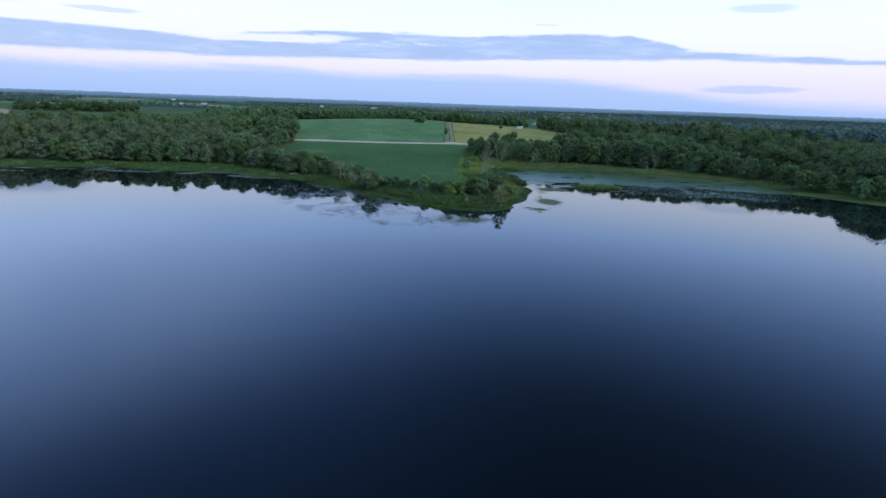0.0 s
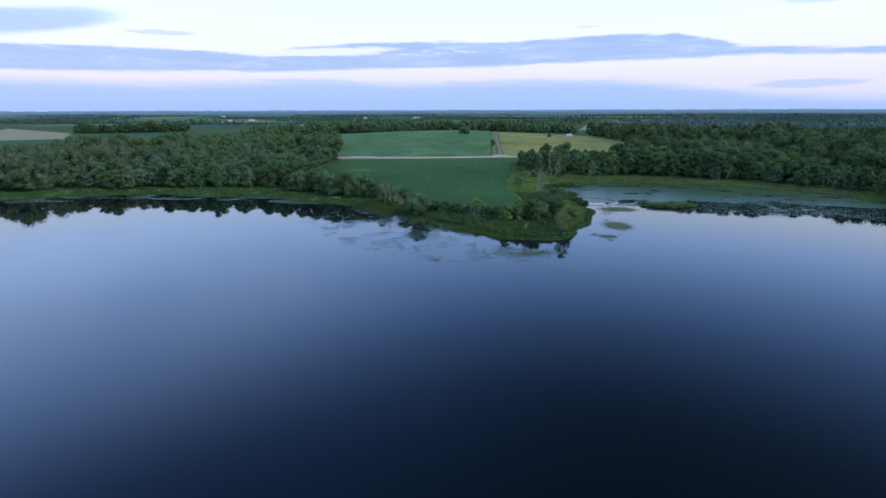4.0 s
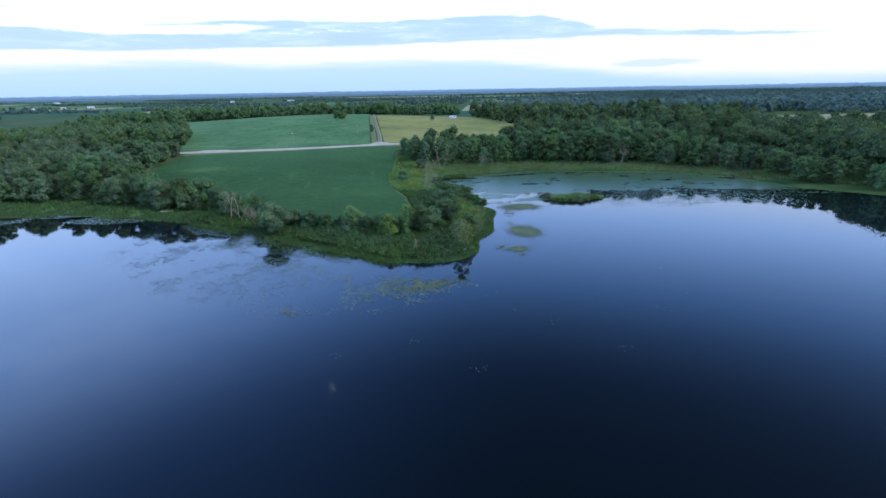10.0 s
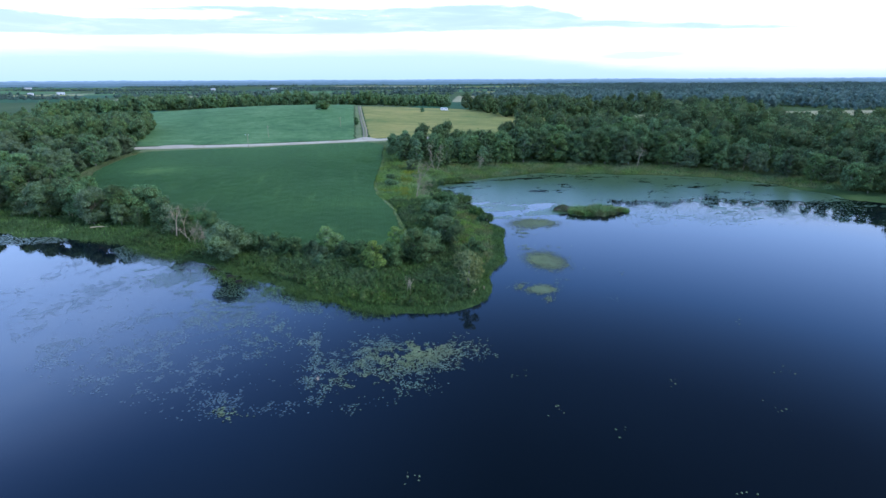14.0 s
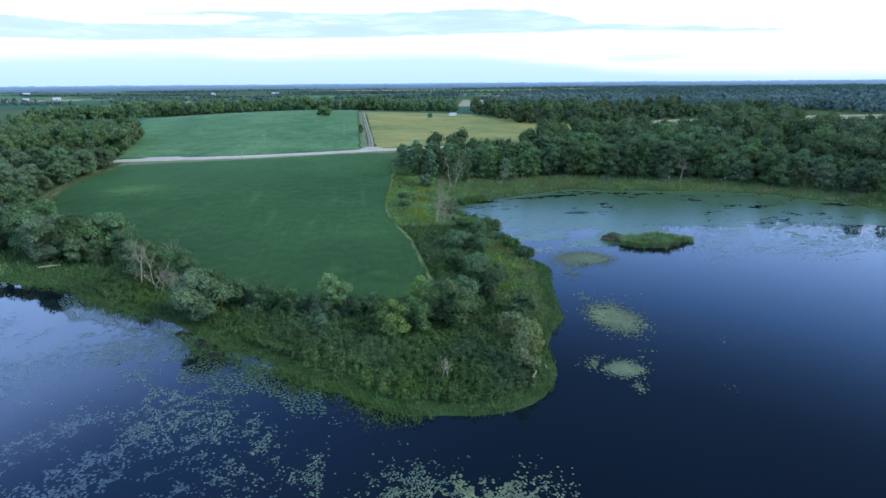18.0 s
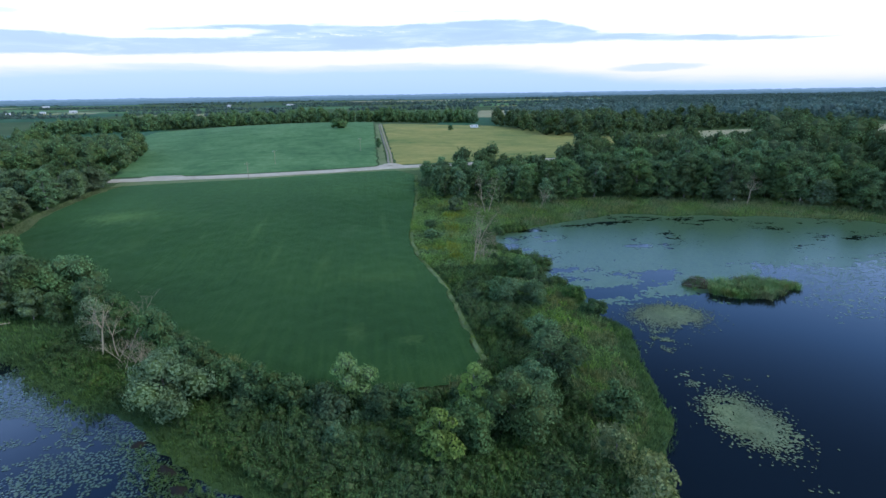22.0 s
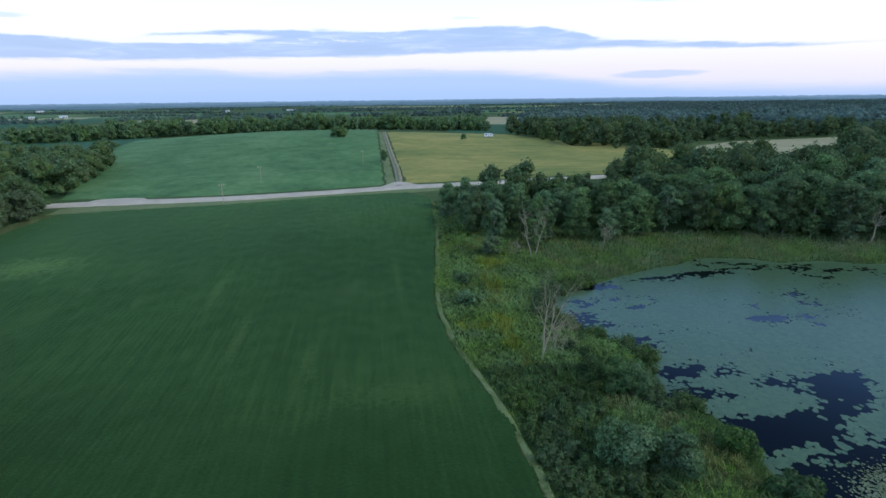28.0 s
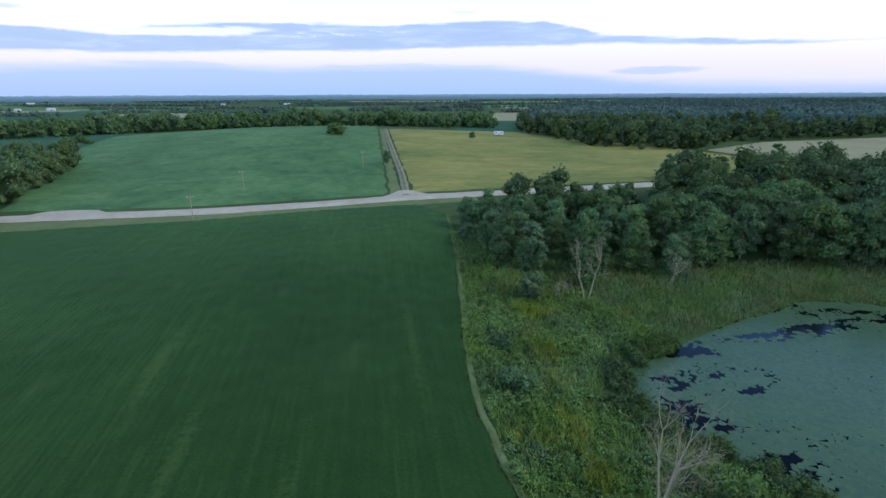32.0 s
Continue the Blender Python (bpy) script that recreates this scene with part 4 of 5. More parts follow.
headland_tree(19, 228, 4.2, 2.6, 118, LEAF, "dark green shrub beside a field", "shrub", 600)
headland_tree(-29, 212, 9.0, 4.3, 119, LEAF_GREY, "large grey-green willow at the lake shore", "tree", 1400, 0.55)
headland_tree(-61, 253.5, 9.8, 5.8, 120, LEAF, "dark green spreading tree by the lake", "tree", 1100, 0.65)
headland_tree(-67.6, 252, 10.5, 5.2, 121, LEAF, "dark green spreading tree by the lake", "tree", 1100, 0.65)
headland_tree(-73, 250.5, 10.2, 4.6, 122, LEAF_GREY, "grey-green tree by the lake", "tree", 1000, 0.65)
headland_tree(-79, 258, 10.5, 5.0, 123, LEAF, "dark green tree by the lake", "tree", 1000, 0.65)
headland_tree(-85, 262, 11.0, 5.0, 124, LEAF, "dark green tree by the lake", "tree", 1000, 0.65)
headland_tree(-92, 262, 10.0, 4.8, 125, LEAF_GREY, "grey-green tree by the lake", "tree", 1000, 0.65)
headland_tree(-53, 245, 8.0, 4.4, 126, LEAF_DARK, "dark green bushy tree between field and lake", "tree", 900)
headland_tree(-37, 230.5, 7.8, 3.5, 127, LEAF_DARK, "dark green bushy tree between field and lake")
headland_tree(-46, 238.5, 7.0, 3.6, 128, LEAF_DARK, "dark green bushy tree between field and lake")
headland_tree(-29.5, 223, 5.2, 3.0, 129, LEAF_DARK, "dark green bush between field and lake", "shrub", 700)
headland_tree(-23, 216.5, 4.9, 2.9, 130, LEAF_DARK, "dark green bush between field and lake", "shrub", 700)
headland_tree(-18.5, 214, 5.1, 2.8, 131, LEAF_DARK, "dark green bush between field and lake", "shrub", 700)
headland_tree(-14, 211.5, 4.6, 2.4, 132, LEAF_DARK, "dark green bush between field and lake", "shrub", 600)
headland_tree(-9.5, 209, 4.0, 2.4, 133, LEAF_DARK, "dark green bush between field and lake", "shrub", 600)
headland_tree(-2.5, 207, 3.8, 2.5, 134, LEAF_DARK, "dark green bush below a field", "shrub", 600)
headland_tree(1.5, 206.5, 4.2, 2.4, 135, LEAF_DARK, "dark green bush below a field", "shrub", 600)
headland_tree(20.5, 354, 8.3, 3.7, 136, LEAF, "dark green tree at a field's corner", "tree", 800, 0.7)
headland_tree(19.0, 347, 4.0, 2.6, 137, LEAF, "dark green bush along a field edge", "shrub", 500, 0.6)
headland_tree(25, 315.8, 5.2, 2.6, 138, LEAF_GREY, "grey half-bare bush at a wood's edge", "shrub", 300, 0.6)
headland_tree(14.5, 298, 2.6, 2.0, 139, LEAF, "dark green bush along a field edge", "shrub", 350)
headland_tree(14.0, 287, 2.8, 2.2, 140, LEAF, "dark green bush along a field edge", "shrub", 350)
headland_tree(-47.6, 235.2, 8.6, 2.5, 161, LEAF_GREY, "half-dead tree with a thin grey-green crown", "tree", 420, 0.45, 18, 0.36)
headland_tree(3.4, 462, 6.0, 2.0, 141, LEAF, "lone dark tree beside a farm track", "tree", 300, 0.7)
headland_tree(-24, 566, 7.3, 6.0, 142, LEAF, "clump of dark trees on a hill's crest", "tree", 300, 1.2)
headland_tree(62, 560, 4.3, 1.9, 143, LEAF, "lone dark bush in a yellow field", "shrub", 200, 0.8)
for i, (x, y) in enumerate([(125, 412), (118, 416), (110, 413), (140, 424), (190, 452), (-140, 455), (-146, 466), (-176, 560), (-182, 584), (-190, 600), (-172, 572)]):
    headland_tree(x, y, (6 if i < 5 else 3.4) + (i * 37 % 5) * (1.0 if i < 5 else 0.6), 3.2, 150 + i, LEAF, "dark green roadside tree", "tree", 300, 0.9)


def shrub_model(seed, height, radius, leaf, label):
    return tagged(make_tree(seed, height, radius, 1500, 0.30, leaf, 0.15, 13, "shrub", 0.70, True), label, "shrub", "shrubs of the headland")


shrubs = [shrub_model(171, 3.4, 2.1, LEAF_DARK, "dark green rounded shrub among weeds"), shrub_model(172, 2.8, 2.2, LEAF_DARK, "low dark green shrub among weeds"),
          shrub_model(173, 4.0, 2.0, LEAF_DARK, "upright dark green shrub among weeds"), shrub_model(174, 3.0, 2.0, WEED, "light green rounded shrub among weeds")]
SOUTH_ROW = [(-50, 240), (-38, 226), (-28, 214), (-18, 206), (0, 200), (12, 206), (8, 210), (-2, 210), (-14, 213), (-30, 228), (-46, 243)]
EAST_STRIP = [(14, 205), (20, 201), (24, 215), (26, 232), (27, 256), (25, 268), (17, 252), (15, 230), (14, 218)]
plant(shrubs, sow(SOUTH_ROW, 3.1, 175), 0.36, 0.86, 176)
plant(shrubs, sow(EAST_STRIP, 3.9, 177), 0.35, 0.8, 178)
POND_WEST = [(26, 262), (30, 258), (31, 275), (28, 288), (36, 299), (30, 303), (26, 296), (26, 280)]
plant(shrubs, sow(POND_WEST, 4.8, 179), 0.4, 0.75, 180)
FENCE_ROW = [(12.5, 282), (15, 282), (17, 315), (15, 330)]
plant(shrubs, sow(FENCE_ROW, 4.4, 181), 0.3, 0.6, 182)
retire(shrubs)


def bare_tree(x, y, height, seed, label, spread=0.35, stems=1, twigs=6, thick=0.024):
    """A dead tree: trunk, limbs and twigs without leaves."""
    rng = np.random.default_rng(seed)
    thing = new("dead_tree")
    thing.matrix_basis = pose(x, y, float(land(x, y)))

    def grow(start, way, length, radius, depth, into):
        pts, p, w = [start], Vector(start), Vector(way)
        for _ in range(3):
            w = (w + Vector(rng.normal(scale=0.16, size=3))).normalized()
            p = p + w * length / 3
            pts.append(p.copy())
        piece = tube(pts, [radius, radius * 0.8, radius * 0.6, radius * 0.35], 5 if depth < 2 else 3)
        if depth == 0:
            stem = part("trunk", from_arrays("trunk", *piece, DEAD), thing)
        else:
            into.append(piece)
        if depth < 3:
            for _ in range(twigs if depth else min(7, twigs + 1)):
                k = rng.uniform(0.35, 1.0)
                at = Vector(pts[0]).lerp(pts[-1], k) if depth else pts[1 + int(k * 2.99 - 0.01)]
                side = (w + Vector(rng.normal(scale=spread * 2, size=3)) + Vector((0, 0, 0.45))).normalized()
                bough = into if depth else []
                grow(at, side, length * rng.uniform(0.35, 0.62), radius * 0.36, depth + 1, bough)
                if depth == 0:
                    part("branch", from_arrays("branch", *joined(bough), DEAD), stem)

    for s in range(stems):
        grow(Vector((s * 0.8, s * 0.5, -0.4)), Vector((rng.uniform(-0.2, 0.2), rng.uniform(-0.2, 0.2), 1)).normalized(), height * rng.uniform(0.62, 0.8), height * thick, 0, None)
    return tagged(thing, label, "dead tree")


bare_tree(-45.2, 230, 11.0, 201, "bleached dead tree trunk standing by the lake", 0.34, 1, 5, 0.015)
bare_tree(-42.3, 229.5, 9.5, 202, "bleached forked dead tree by the lake", 0.5, 2, 5, 0.012)
bare_tree(-41.4, 226.6, 5.6, 212, "grey leafless brush by the lake", 0.8, 6, 6, 0.013)
bare_tree(-39.8, 224.4, 4.6, 213, "grey leafless brush by the lake", 0.8, 5, 6, 0.013)
bare_tree(-75, 252, 9, 203, "grey dead tree among green ones", 0.4)
bare_tree(9.1, 184.4, 3.2, 204, "thin bare sapling among weeds", 0.3, 2)
bare_tree(20.2, 263.6, 11.5, 205, "tall pale bare tree beside a pond", 0.42, 2, 6, 0.012)
bare_tree(22.2, 265.6, 6.4, 206, "pale bare brush beside a pond", 0.8, 4, 6, 0.012)
bare_tree(34.8, 314, 11.0, 207, "pale dead tree at a wood's edge", 0.35, 2, 5, 0.014)
bare_tree(55.2, 319.6, 7.6, 208, "grey spreading dead tree at a wood's edge", 0.6, 2, 6, 0.014)
bare_tree(30, 315.5, 4.0, 209, "grey bare brush at a wood's edge", 0.8, 5, 6, 0.012)
bare_tree(165.5, 290.5, 9.5, 214, "pale dead tree at a wood's edge", 0.4, 1, 5, 0.016)
bare_tree(-94.5, 266, 5.0, 215, "bleached leaning dead tree by the lake", 0.7, 3, 3, 0.018)
bare_tree(-84.3, 260, 4.6, 216, "bleached leaning dead tree by the lake", 0.8, 3, 3, 0.018)
bare_tree(-76.8, 254.6, 5.2, 217, "bleached leaning dead tree by the lake", 0.7, 2, 3, 0.018)
bare_tree(128, 312, 11, 210, "pale dead tree at a wood's edge", 0.35)
bare_tree(-100, 268, 9, 211, "grey dead tree among green ones", 0.4)


# ---------------------------------------------------------------- weeds, grass and reeds
def blades(places, seed, low, high, count, width, lean=0.35):
    """Tufts of narrow blades, each bent outward."""
    rng = np.random.default_rng(seed)
    n = len(places) * count
    base = np.repeat(np.concatenate([places, land(places[:, 0], places[:, 1])[:, None]], 1), count, 0)
    base[:, :2] += rng.normal(scale=0.22, size=(n, 2))
    tall = rng.uniform(low, high, n) * (0.45 + 1.1 * fractal(base[:, 0], base[:, 1], 4.0, 5))
    a = rng.uniform(0, 2 * math.pi, n)
    out = np.stack([np.cos(a), np.sin(a), np.zeros(n)], 1)
    side = np.stack([-np.sin(a), np.cos(a), np.zeros(n)], 1) * width
    mid = base + out * (tall * lean * 0.35)[:, None] + np.array([0, 0, 1]) * (tall * 0.6)[:, None]
    tip = base + out * (tall * lean * rng.uniform(0.6, 1.4, n))[:, None] + np.array([0, 0, 1]) * tall[:, None]
    base[:, 2] -= 0.1
    verts = np.stack([base - side, base + side, mid + side * 0.8, mid - side * 0.8, tip], 1).reshape(-1, 3)
    k = np.arange(n)[:, None] * 5
    return verts, np.concatenate([k + [0, 1, 2], k + [0, 2, 3], k + [3, 2, 4]])


def stuff(name, label, category, verts, faces, mat):
    return tagged(new(name, from_arrays(name, verts, faces, mat, False)), label, category, kind="stuff")


def herbs(places, seed, cards, low, high, size):
    """Broad-leaved weeds: low domes of leaves."""
    rng = np.random.default_rng(seed)
    tall = rng.uniform(low, high, len(places)) * (0.25 + 1.6 * fractal(places[:, 0], places[:, 1], 3.0, 3, 3, 0.7))
    c = np.concatenate([places, (land(places[:, 0], places[:, 1]) + tall * 0.45)[:, None]], 1)
    return leaf_cards(rng, c, tall * 0.55, cards * len(places), size, 1.0)


def dry_land(places, low, high):
    d = shore(places[:, 0], places[:, 1])
    return places[(d > low) & (d < high)]


HEADLAND = [(-64, 228), (-46, 212), (-34, 196), (-6, 178), (12, 171), (28, 174), (38, 198), (45, 228), (44, 300), (30, 326), (25, 334), (25, 370), (16, 374), (15, 350), (14, 330), (9, 300), (9, 272), (13, 250), (14, 219), (8, 211), (-12, 213), (-28, 226), (-52, 248)]
head_places = without(sow(HEADLAND, 0.84, 41), FIELD_EDGE)
inner = dry_land(head_places, 2.5, 60)
south = inner[inner[:, 1] < 262]
slope = 21.5 + 0.10 * np.clip(south[:, 1] - 205, 0, 60) + 2.5 * wavy(south[:, 0], south[:, 1], 6.0, 3.0)
grassy = (south[:, 0] > slope) & (south[:, 1] > 196)


def weed_patch(places, seed, low, high, cards, size):
    """Broad-leaved weeds standing in clumps, the shade inside them painted dark."""
    rng = np.random.default_rng(seed)
    lift = fractal(places[:, 0], places[:, 1], 3.2, 3, 3, 0.7)
    tall = rng.uniform(low, high, len(places)) * (0.35 + 1.3 * lift)
    c = np.concatenate([places, (land(places[:, 0], places[:, 1]) + tall * 0.42)[:, None]], 1)
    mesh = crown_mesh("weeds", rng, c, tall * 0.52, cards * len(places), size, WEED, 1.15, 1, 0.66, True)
    return mesh


tangle = sow(HEADLAND, 0.86, 47, 0.5)
tangle = dry_land(without(tangle, FIELD_EDGE), 2.0, 60)
tangle = tangle[(tangle[:, 1] < 262) & ((tangle[:, 0] < 21.5 + 0.10 * np.clip(tangle[:, 1] - 205, 0, 60) + 2.5 * wavy(tangle[:, 0], tangle[:, 1], 6.0, 3.0)) | (tangle[:, 1] < 196))]
tagged(new("weeds", weed_patch(tangle, 42, 0.6, 1.45, 36, 0.24)), "rank green weeds and brambles on a headland", "weeds", kind="stuff")
stems = tangle[np.random.default_rng(93).uniform(0, 1, len(tangle)) < 0.7]
stuff("weeds", "upright weed stalks standing over brambles", "weeds", *blades(stems, 99, 0.8, 1.6, 6, 0.055, 0.5), WEED)
low_growth = south[np.random.default_rng(48).uniform(0, 1, len(south)) < 0.45]
stuff("weeds", "low green weeds between taller ones", "weeds", *herbs(low_growth, 49, 12, 0.5, 0.9, 0.2), WEED)
turf = south[grassy]
worn = fractal(turf[:, 0], turf[:, 1], 3.0, 14, 4, 0.65) > 0.5
stuff("grass", "tufted green grass sloping to a pond", "grass", *blades(turf[~worn], 50, 0.4, 1.0, 12, 0.05, 0.8), MARSH)
stuff("grass", "olive seeding grass sloping to a pond", "grass", *blades(turf[worn], 51, 0.4, 1.0, 12, 0.05, 0.8), SEED)
north = inner[inner[:, 1] >= 262]
stuff("weeds", "rank marsh grass beside a pond", "grass", *blades(north, 43, 0.4, 1.1, 10, 0.05, 0.7), MARSH)
sward = north[np.random.default_rng(85).uniform(0, 1, len(north)) < 0.34]
lift = 0.35 + 1.3 * fractal(sward[:, 0], sward[:, 1], 5.0, 19, 4, 0.65)
for k, (mat, label) in enumerate(((MARSH, "bright green marsh tussocks beside a pond"), (REED, "yellow-green sedge tussocks beside a pond"))):
    mine = sward[(fractal(sward[:, 0], sward[:, 1], 6.0, 23, 3) > 0.5) == bool(k)]
    size = lift[(fractal(sward[:, 0], sward[:, 1], 6.0, 23, 3) > 0.5) == bool(k)] * 0.62
    heart = np.concatenate([mine, (land(mine[:, 0], mine[:, 1]) + size * 0.4)[:, None]], 1)
    tagged(new("tussocks", crown_mesh("tussocks", np.random.default_rng(86 + k), heart, size, 46 * len(mine), 0.30, mat, 1.1, 1, 0.66, True)), label, "marsh plants", kind="stuff")
rough_bank = dry_land(sow(HEADLAND, 1.0, 88, 0.5), -1.6, 2.2)
rough_bank = rough_bank[(rough_bank[:, 1] > 250) & (fractal(rough_bank[:, 0], rough_bank[:, 1], 3.0, 24, 3) > 0.42)]
size = np.random.default_rng(89).uniform(0.5, 1.15, len(rough_bank))
heart = np.concatenate([rough_bank, (np.maximum(0.1, land(rough_bank[:, 0], rough_bank[:, 1])) + size * 0.5)[:, None]], 1)
tagged(new("tussocks", crown_mesh("tussocks", np.random.default_rng(90), heart, size, 80 * len(rough_bank), 0.30, WEED, 1.2, 1, 0.66, True)), "tall dark green waterside plants on a pond's bank", "marsh plants", kind="stuff")
lush = north[fractal(north[:, 0], north[:, 1], 5.0, 6) > 0.5]
stuff("weeds", "lush green tussocks beside a pond", "weeds", *herbs(lush, 47, 12, 0.6, 1.5, 0.26), MARSH)
band = np.exp(-((north[:, 0] - 19.5 - 0.10 * (north[:, 1] - 285)) / 3.0) ** 2)
patch = north[fractal(north[:, 0], north[:, 1], 4.0, 9) + 0.40 * band > 0.80]
stuff("weeds", "patches of yellow-flowering stalks in marsh grass", "weeds", *blades(patch, 44, 1.0, 1.7, 8, 0.06, 0.4), GOLD)
rim = dry_land(sow(HEADLAND, 0.5, 45), -0.5, 2.4)
stuff("shore_grass", "fresh green grass along the water's edge", "grass", *blades(rim[rim[:, 0] >= -2], 46, 0.2, 0.6, 6, 0.05, 0.7), WEED)
stuff("shore_grass", "dark flooded grass along a muddy shore", "grass", *blades(rim[rim[:, 0] < -2], 81, 0.2, 0.55, 6, 0.05, 0.8), WEED)

POND_BANK = [(28, 300), (62, 300), (98, 300), (126, 294), (150, 280), (170, 256), (196, 230), (240, 195), (255, 215), (215, 268), (180, 300), (150, 320), (112, 326), (62, 332), (24, 334), (18, 320)]
bank = dry_land(sow(POND_BANK, 0.9, 51), -0.5, 40)
dull = fractal(bank[:, 0], bank[:, 1], 5.0, 17, 4, 0.65) > 0.52
stuff("reeds", "tall green reeds and sedge between pond and wood", "reeds", *blades(bank[~dull], 52, 0.5, 1.2, 7, 0.07, 0.6), REED)
stuff("reeds", "olive seeding sedge between pond and wood", "reeds", *blades(bank[dull], 83, 0.5, 1.1, 7, 0.07, 0.6), SEED)
WEST_BANK = [(-55, 226), (-75, 236), (-100, 243), (-143, 245), (-196, 235), (-230, 190), (-245, 225), (-215, 268), (-145, 275), (-88, 278), (-52, 248)]
bank = dry_land(sow(WEST_BANK, 0.95, 53), -0.4, 40)
dull = fractal(bank[:, 0], bank[:, 1], 5.0, 18, 4, 0.65) > 0.36
stuff("reeds", "green reeds and sedge along the lake shore", "reeds", *blades(bank[~dull], 54, 0.35, 0.9, 6, 0.08, 0.6), REED)
stuff("reeds", "dark green marsh weeds along the lake shore", "reeds", *blades(bank[dull], 84, 0.3, 0.8, 6, 0.08, 0.7), WEED)
WEST_MARGIN = [(-104, 296), (-96, 292), (-74, 268), (-50, 246), (-50, 250), (-73, 273), (-94, 298), (-98, 318), (-98, 362), (-104, 362)]
margin = sow(WEST_MARGIN, 0.6, 55)
stuff("field_margin", "unmown grass margin of a soybean field", "grass", *blades(margin, 56, 0.3, 0.7, 5, 0.07), VERGE)


def edge_places(line, half, gap, seed):
    rng = np.random.default_rng(seed)
    out = []
    for a, b in zip(line, line[1:]):
        n = max(1, int(math.dist(a, b) / gap * 2 * half / gap))
        k = rng.uniform(0, 1, n)
        out.append(np.stack([a[0] + (b[0] - a[0]) * k, a[1] + (b[1] - a[1]) * k], 1) + rng.normal(scale=half * 0.5, size=(n, 2)))
    return np.concatenate(out)


EAST_EDGE = [(x + 0.7, y) for x, y in FIELD_EDGE[7:16]]
PATH = patchy("trodden_dry_grass", [(0.3, (0.090, 0.142, 0.058)), (0.5, (0.140, 0.190, 0.085)), (0.7, (0.200, 0.240, 0.120))], 0.1, 1.2)
tagged(new("field_path", ribbon("field_path", [(x + 0.6, y) for x, y in FIELD_EDGE[7:16]], 0.50, 0.18, PATH, 0.04)), "narrow path of trodden dry grass along a crop", "path", kind="structure")
tagged(new("field_path", ribbon("field_path", [(x + 0.2, y - 0.7) for x, y in FIELD_EDGE[0:8]], 0.34, 0.14, PATH, 0.04)), "narrow path of trodden dry grass below a crop", "path", kind="structure")
stuff("field_margin", "strip of dry pale grass along a field edge", "grass", *blades(edge_places(EAST_EDGE, 0.6, 0.40, 57), 58, 0.2, 0.5, 6, 0.05, 0.7), MARSH)
stuff("field_margin", "strip of rank pale grass along the crop", "grass", *blades(edge_places([(x + 0.5, y + 0.7) for x, y in FIELD_EDGE[0:7]], 0.9, 0.42, 91), 92, 0.5, 1.0, 5, 0.05, 0.5), SEED)
stuff("field_margin", "strip of dry pale grass below a soybean field", "grass", *blades(edge_places([(x, y - 0.6) for x, y in FIELD_EDGE[0:8]], 0.5, 0.35, 59), 60, 0.3, 0.8, 5, 0.06), VERGE)


SHALLOWS = [(-66, 226), (-52, 208), (-40, 190), (-20, 178), (0, 174), (8, 178), (-6, 188), (-20, 198), (-34, 210), (-46, 224), (-58, 234), (-72, 240), (-70, 230)]
wade = sow(SHALLOWS, 0.42, 78, 0.6)
depth = shore(wade[:, 0], wade[:, 1])
wade = wade[(depth < 0) & (np.random.default_rng(79).uniform(0, 1, len(wade)) < np.exp(depth / 3.2) * (0.25 + 1.5 * fractal(wade[:, 0], wade[:, 1], 4.0, 8)))]
stuff("water_weed", "flooded green weed in shallow water", "water weed", *blades(wade, 80, 0.4, 0.75, 6, 0.06, 1.0), WEED)


# ---------------------------------------------------------------- plants on the water
def pads(places, seed, low, high, z=0.02, sides=7, lean=0.05):
    """Round floating leaves, a little ragged and tilted."""
    rng = np.random.default_rng(seed)
    n = len(places)
    r = rng.uniform(low, high, n)
    a = rng.uniform(0, 2 * math.pi, n)[:, None] + np.arange(sides) * 2 * math.pi / sides
    rr = r[:, None] * rng.uniform(0.62, 1.15, (n, sides))
    x, y = places[:, 0][:, None] + rr * np.cos(a), places[:, 1][:, None] + rr * np.sin(a)
    tilt = rng.normal(scale=lean, size=(n, 2))
    zz = z + rng.uniform(0, 0.6 * lean, n)[:, None] + np.abs((x - places[:, 0][:, None]) * tilt[:, :1] + (y - places[:, 1][:, None]) * tilt[:, 1:])
    verts = np.stack([x, y, zz], -1).reshape(-1, 3)
    k = np.arange(n)[:, None] * sides
    return verts, np.concatenate([k + [0, i, i + 1] for i in range(1, sides - 1)])


def afloat(places, keep):
    d = shore(places[:, 0], places[:, 1])
    return places[(d < -0.6) & keep]


def clump_noise(p, seed):
    return 3.2 * (fractal(p[:, 0], p[:, 1], 6.5, seed, 5, 0.7) - 0.5)


LILY_BAY = [(-66, 226), (-45, 208), (-22, 191), (0, 178), (12, 170), (22, 162), (16, 154), (-2, 150), (-22, 152), (-46, 166), (-72, 200)]
p = sow(LILY_BAY, 0.21, 61, 0.6)
inside = np.clip(-inside_and_far(LILY_BAY, p[:, 0], p[:, 1]) / 6, 0, 1)
chance = np.random.default_rng(68).uniform(0, 1, len(p))
patchwork = ease(clump_noise(p, 2.0), -0.15, 0.35) * (0.05 + 0.95 * ease(fractal(p[:, 0], p[:, 1], 1.3, 7, 4, 0.75), 0.44, 0.56))
p = afloat(p, chance < (0.008 + 0.95 * patchwork) * inside)
sunk = ease(p[:, 0] + 0.9 * (p[:, 1] - 178) + 6 * wavy(p[:, 0], p[:, 1], 5.0, 1.0), -12, -34) > np.random.default_rng(94).uniform(0, 1, len(p))
stuff("lily_pads", "clustered yellow-green lily pads on dark water", "lily pads", *pads(p[~sunk], 62, 0.06, 0.16, 0.02, 6), PAD_WET)
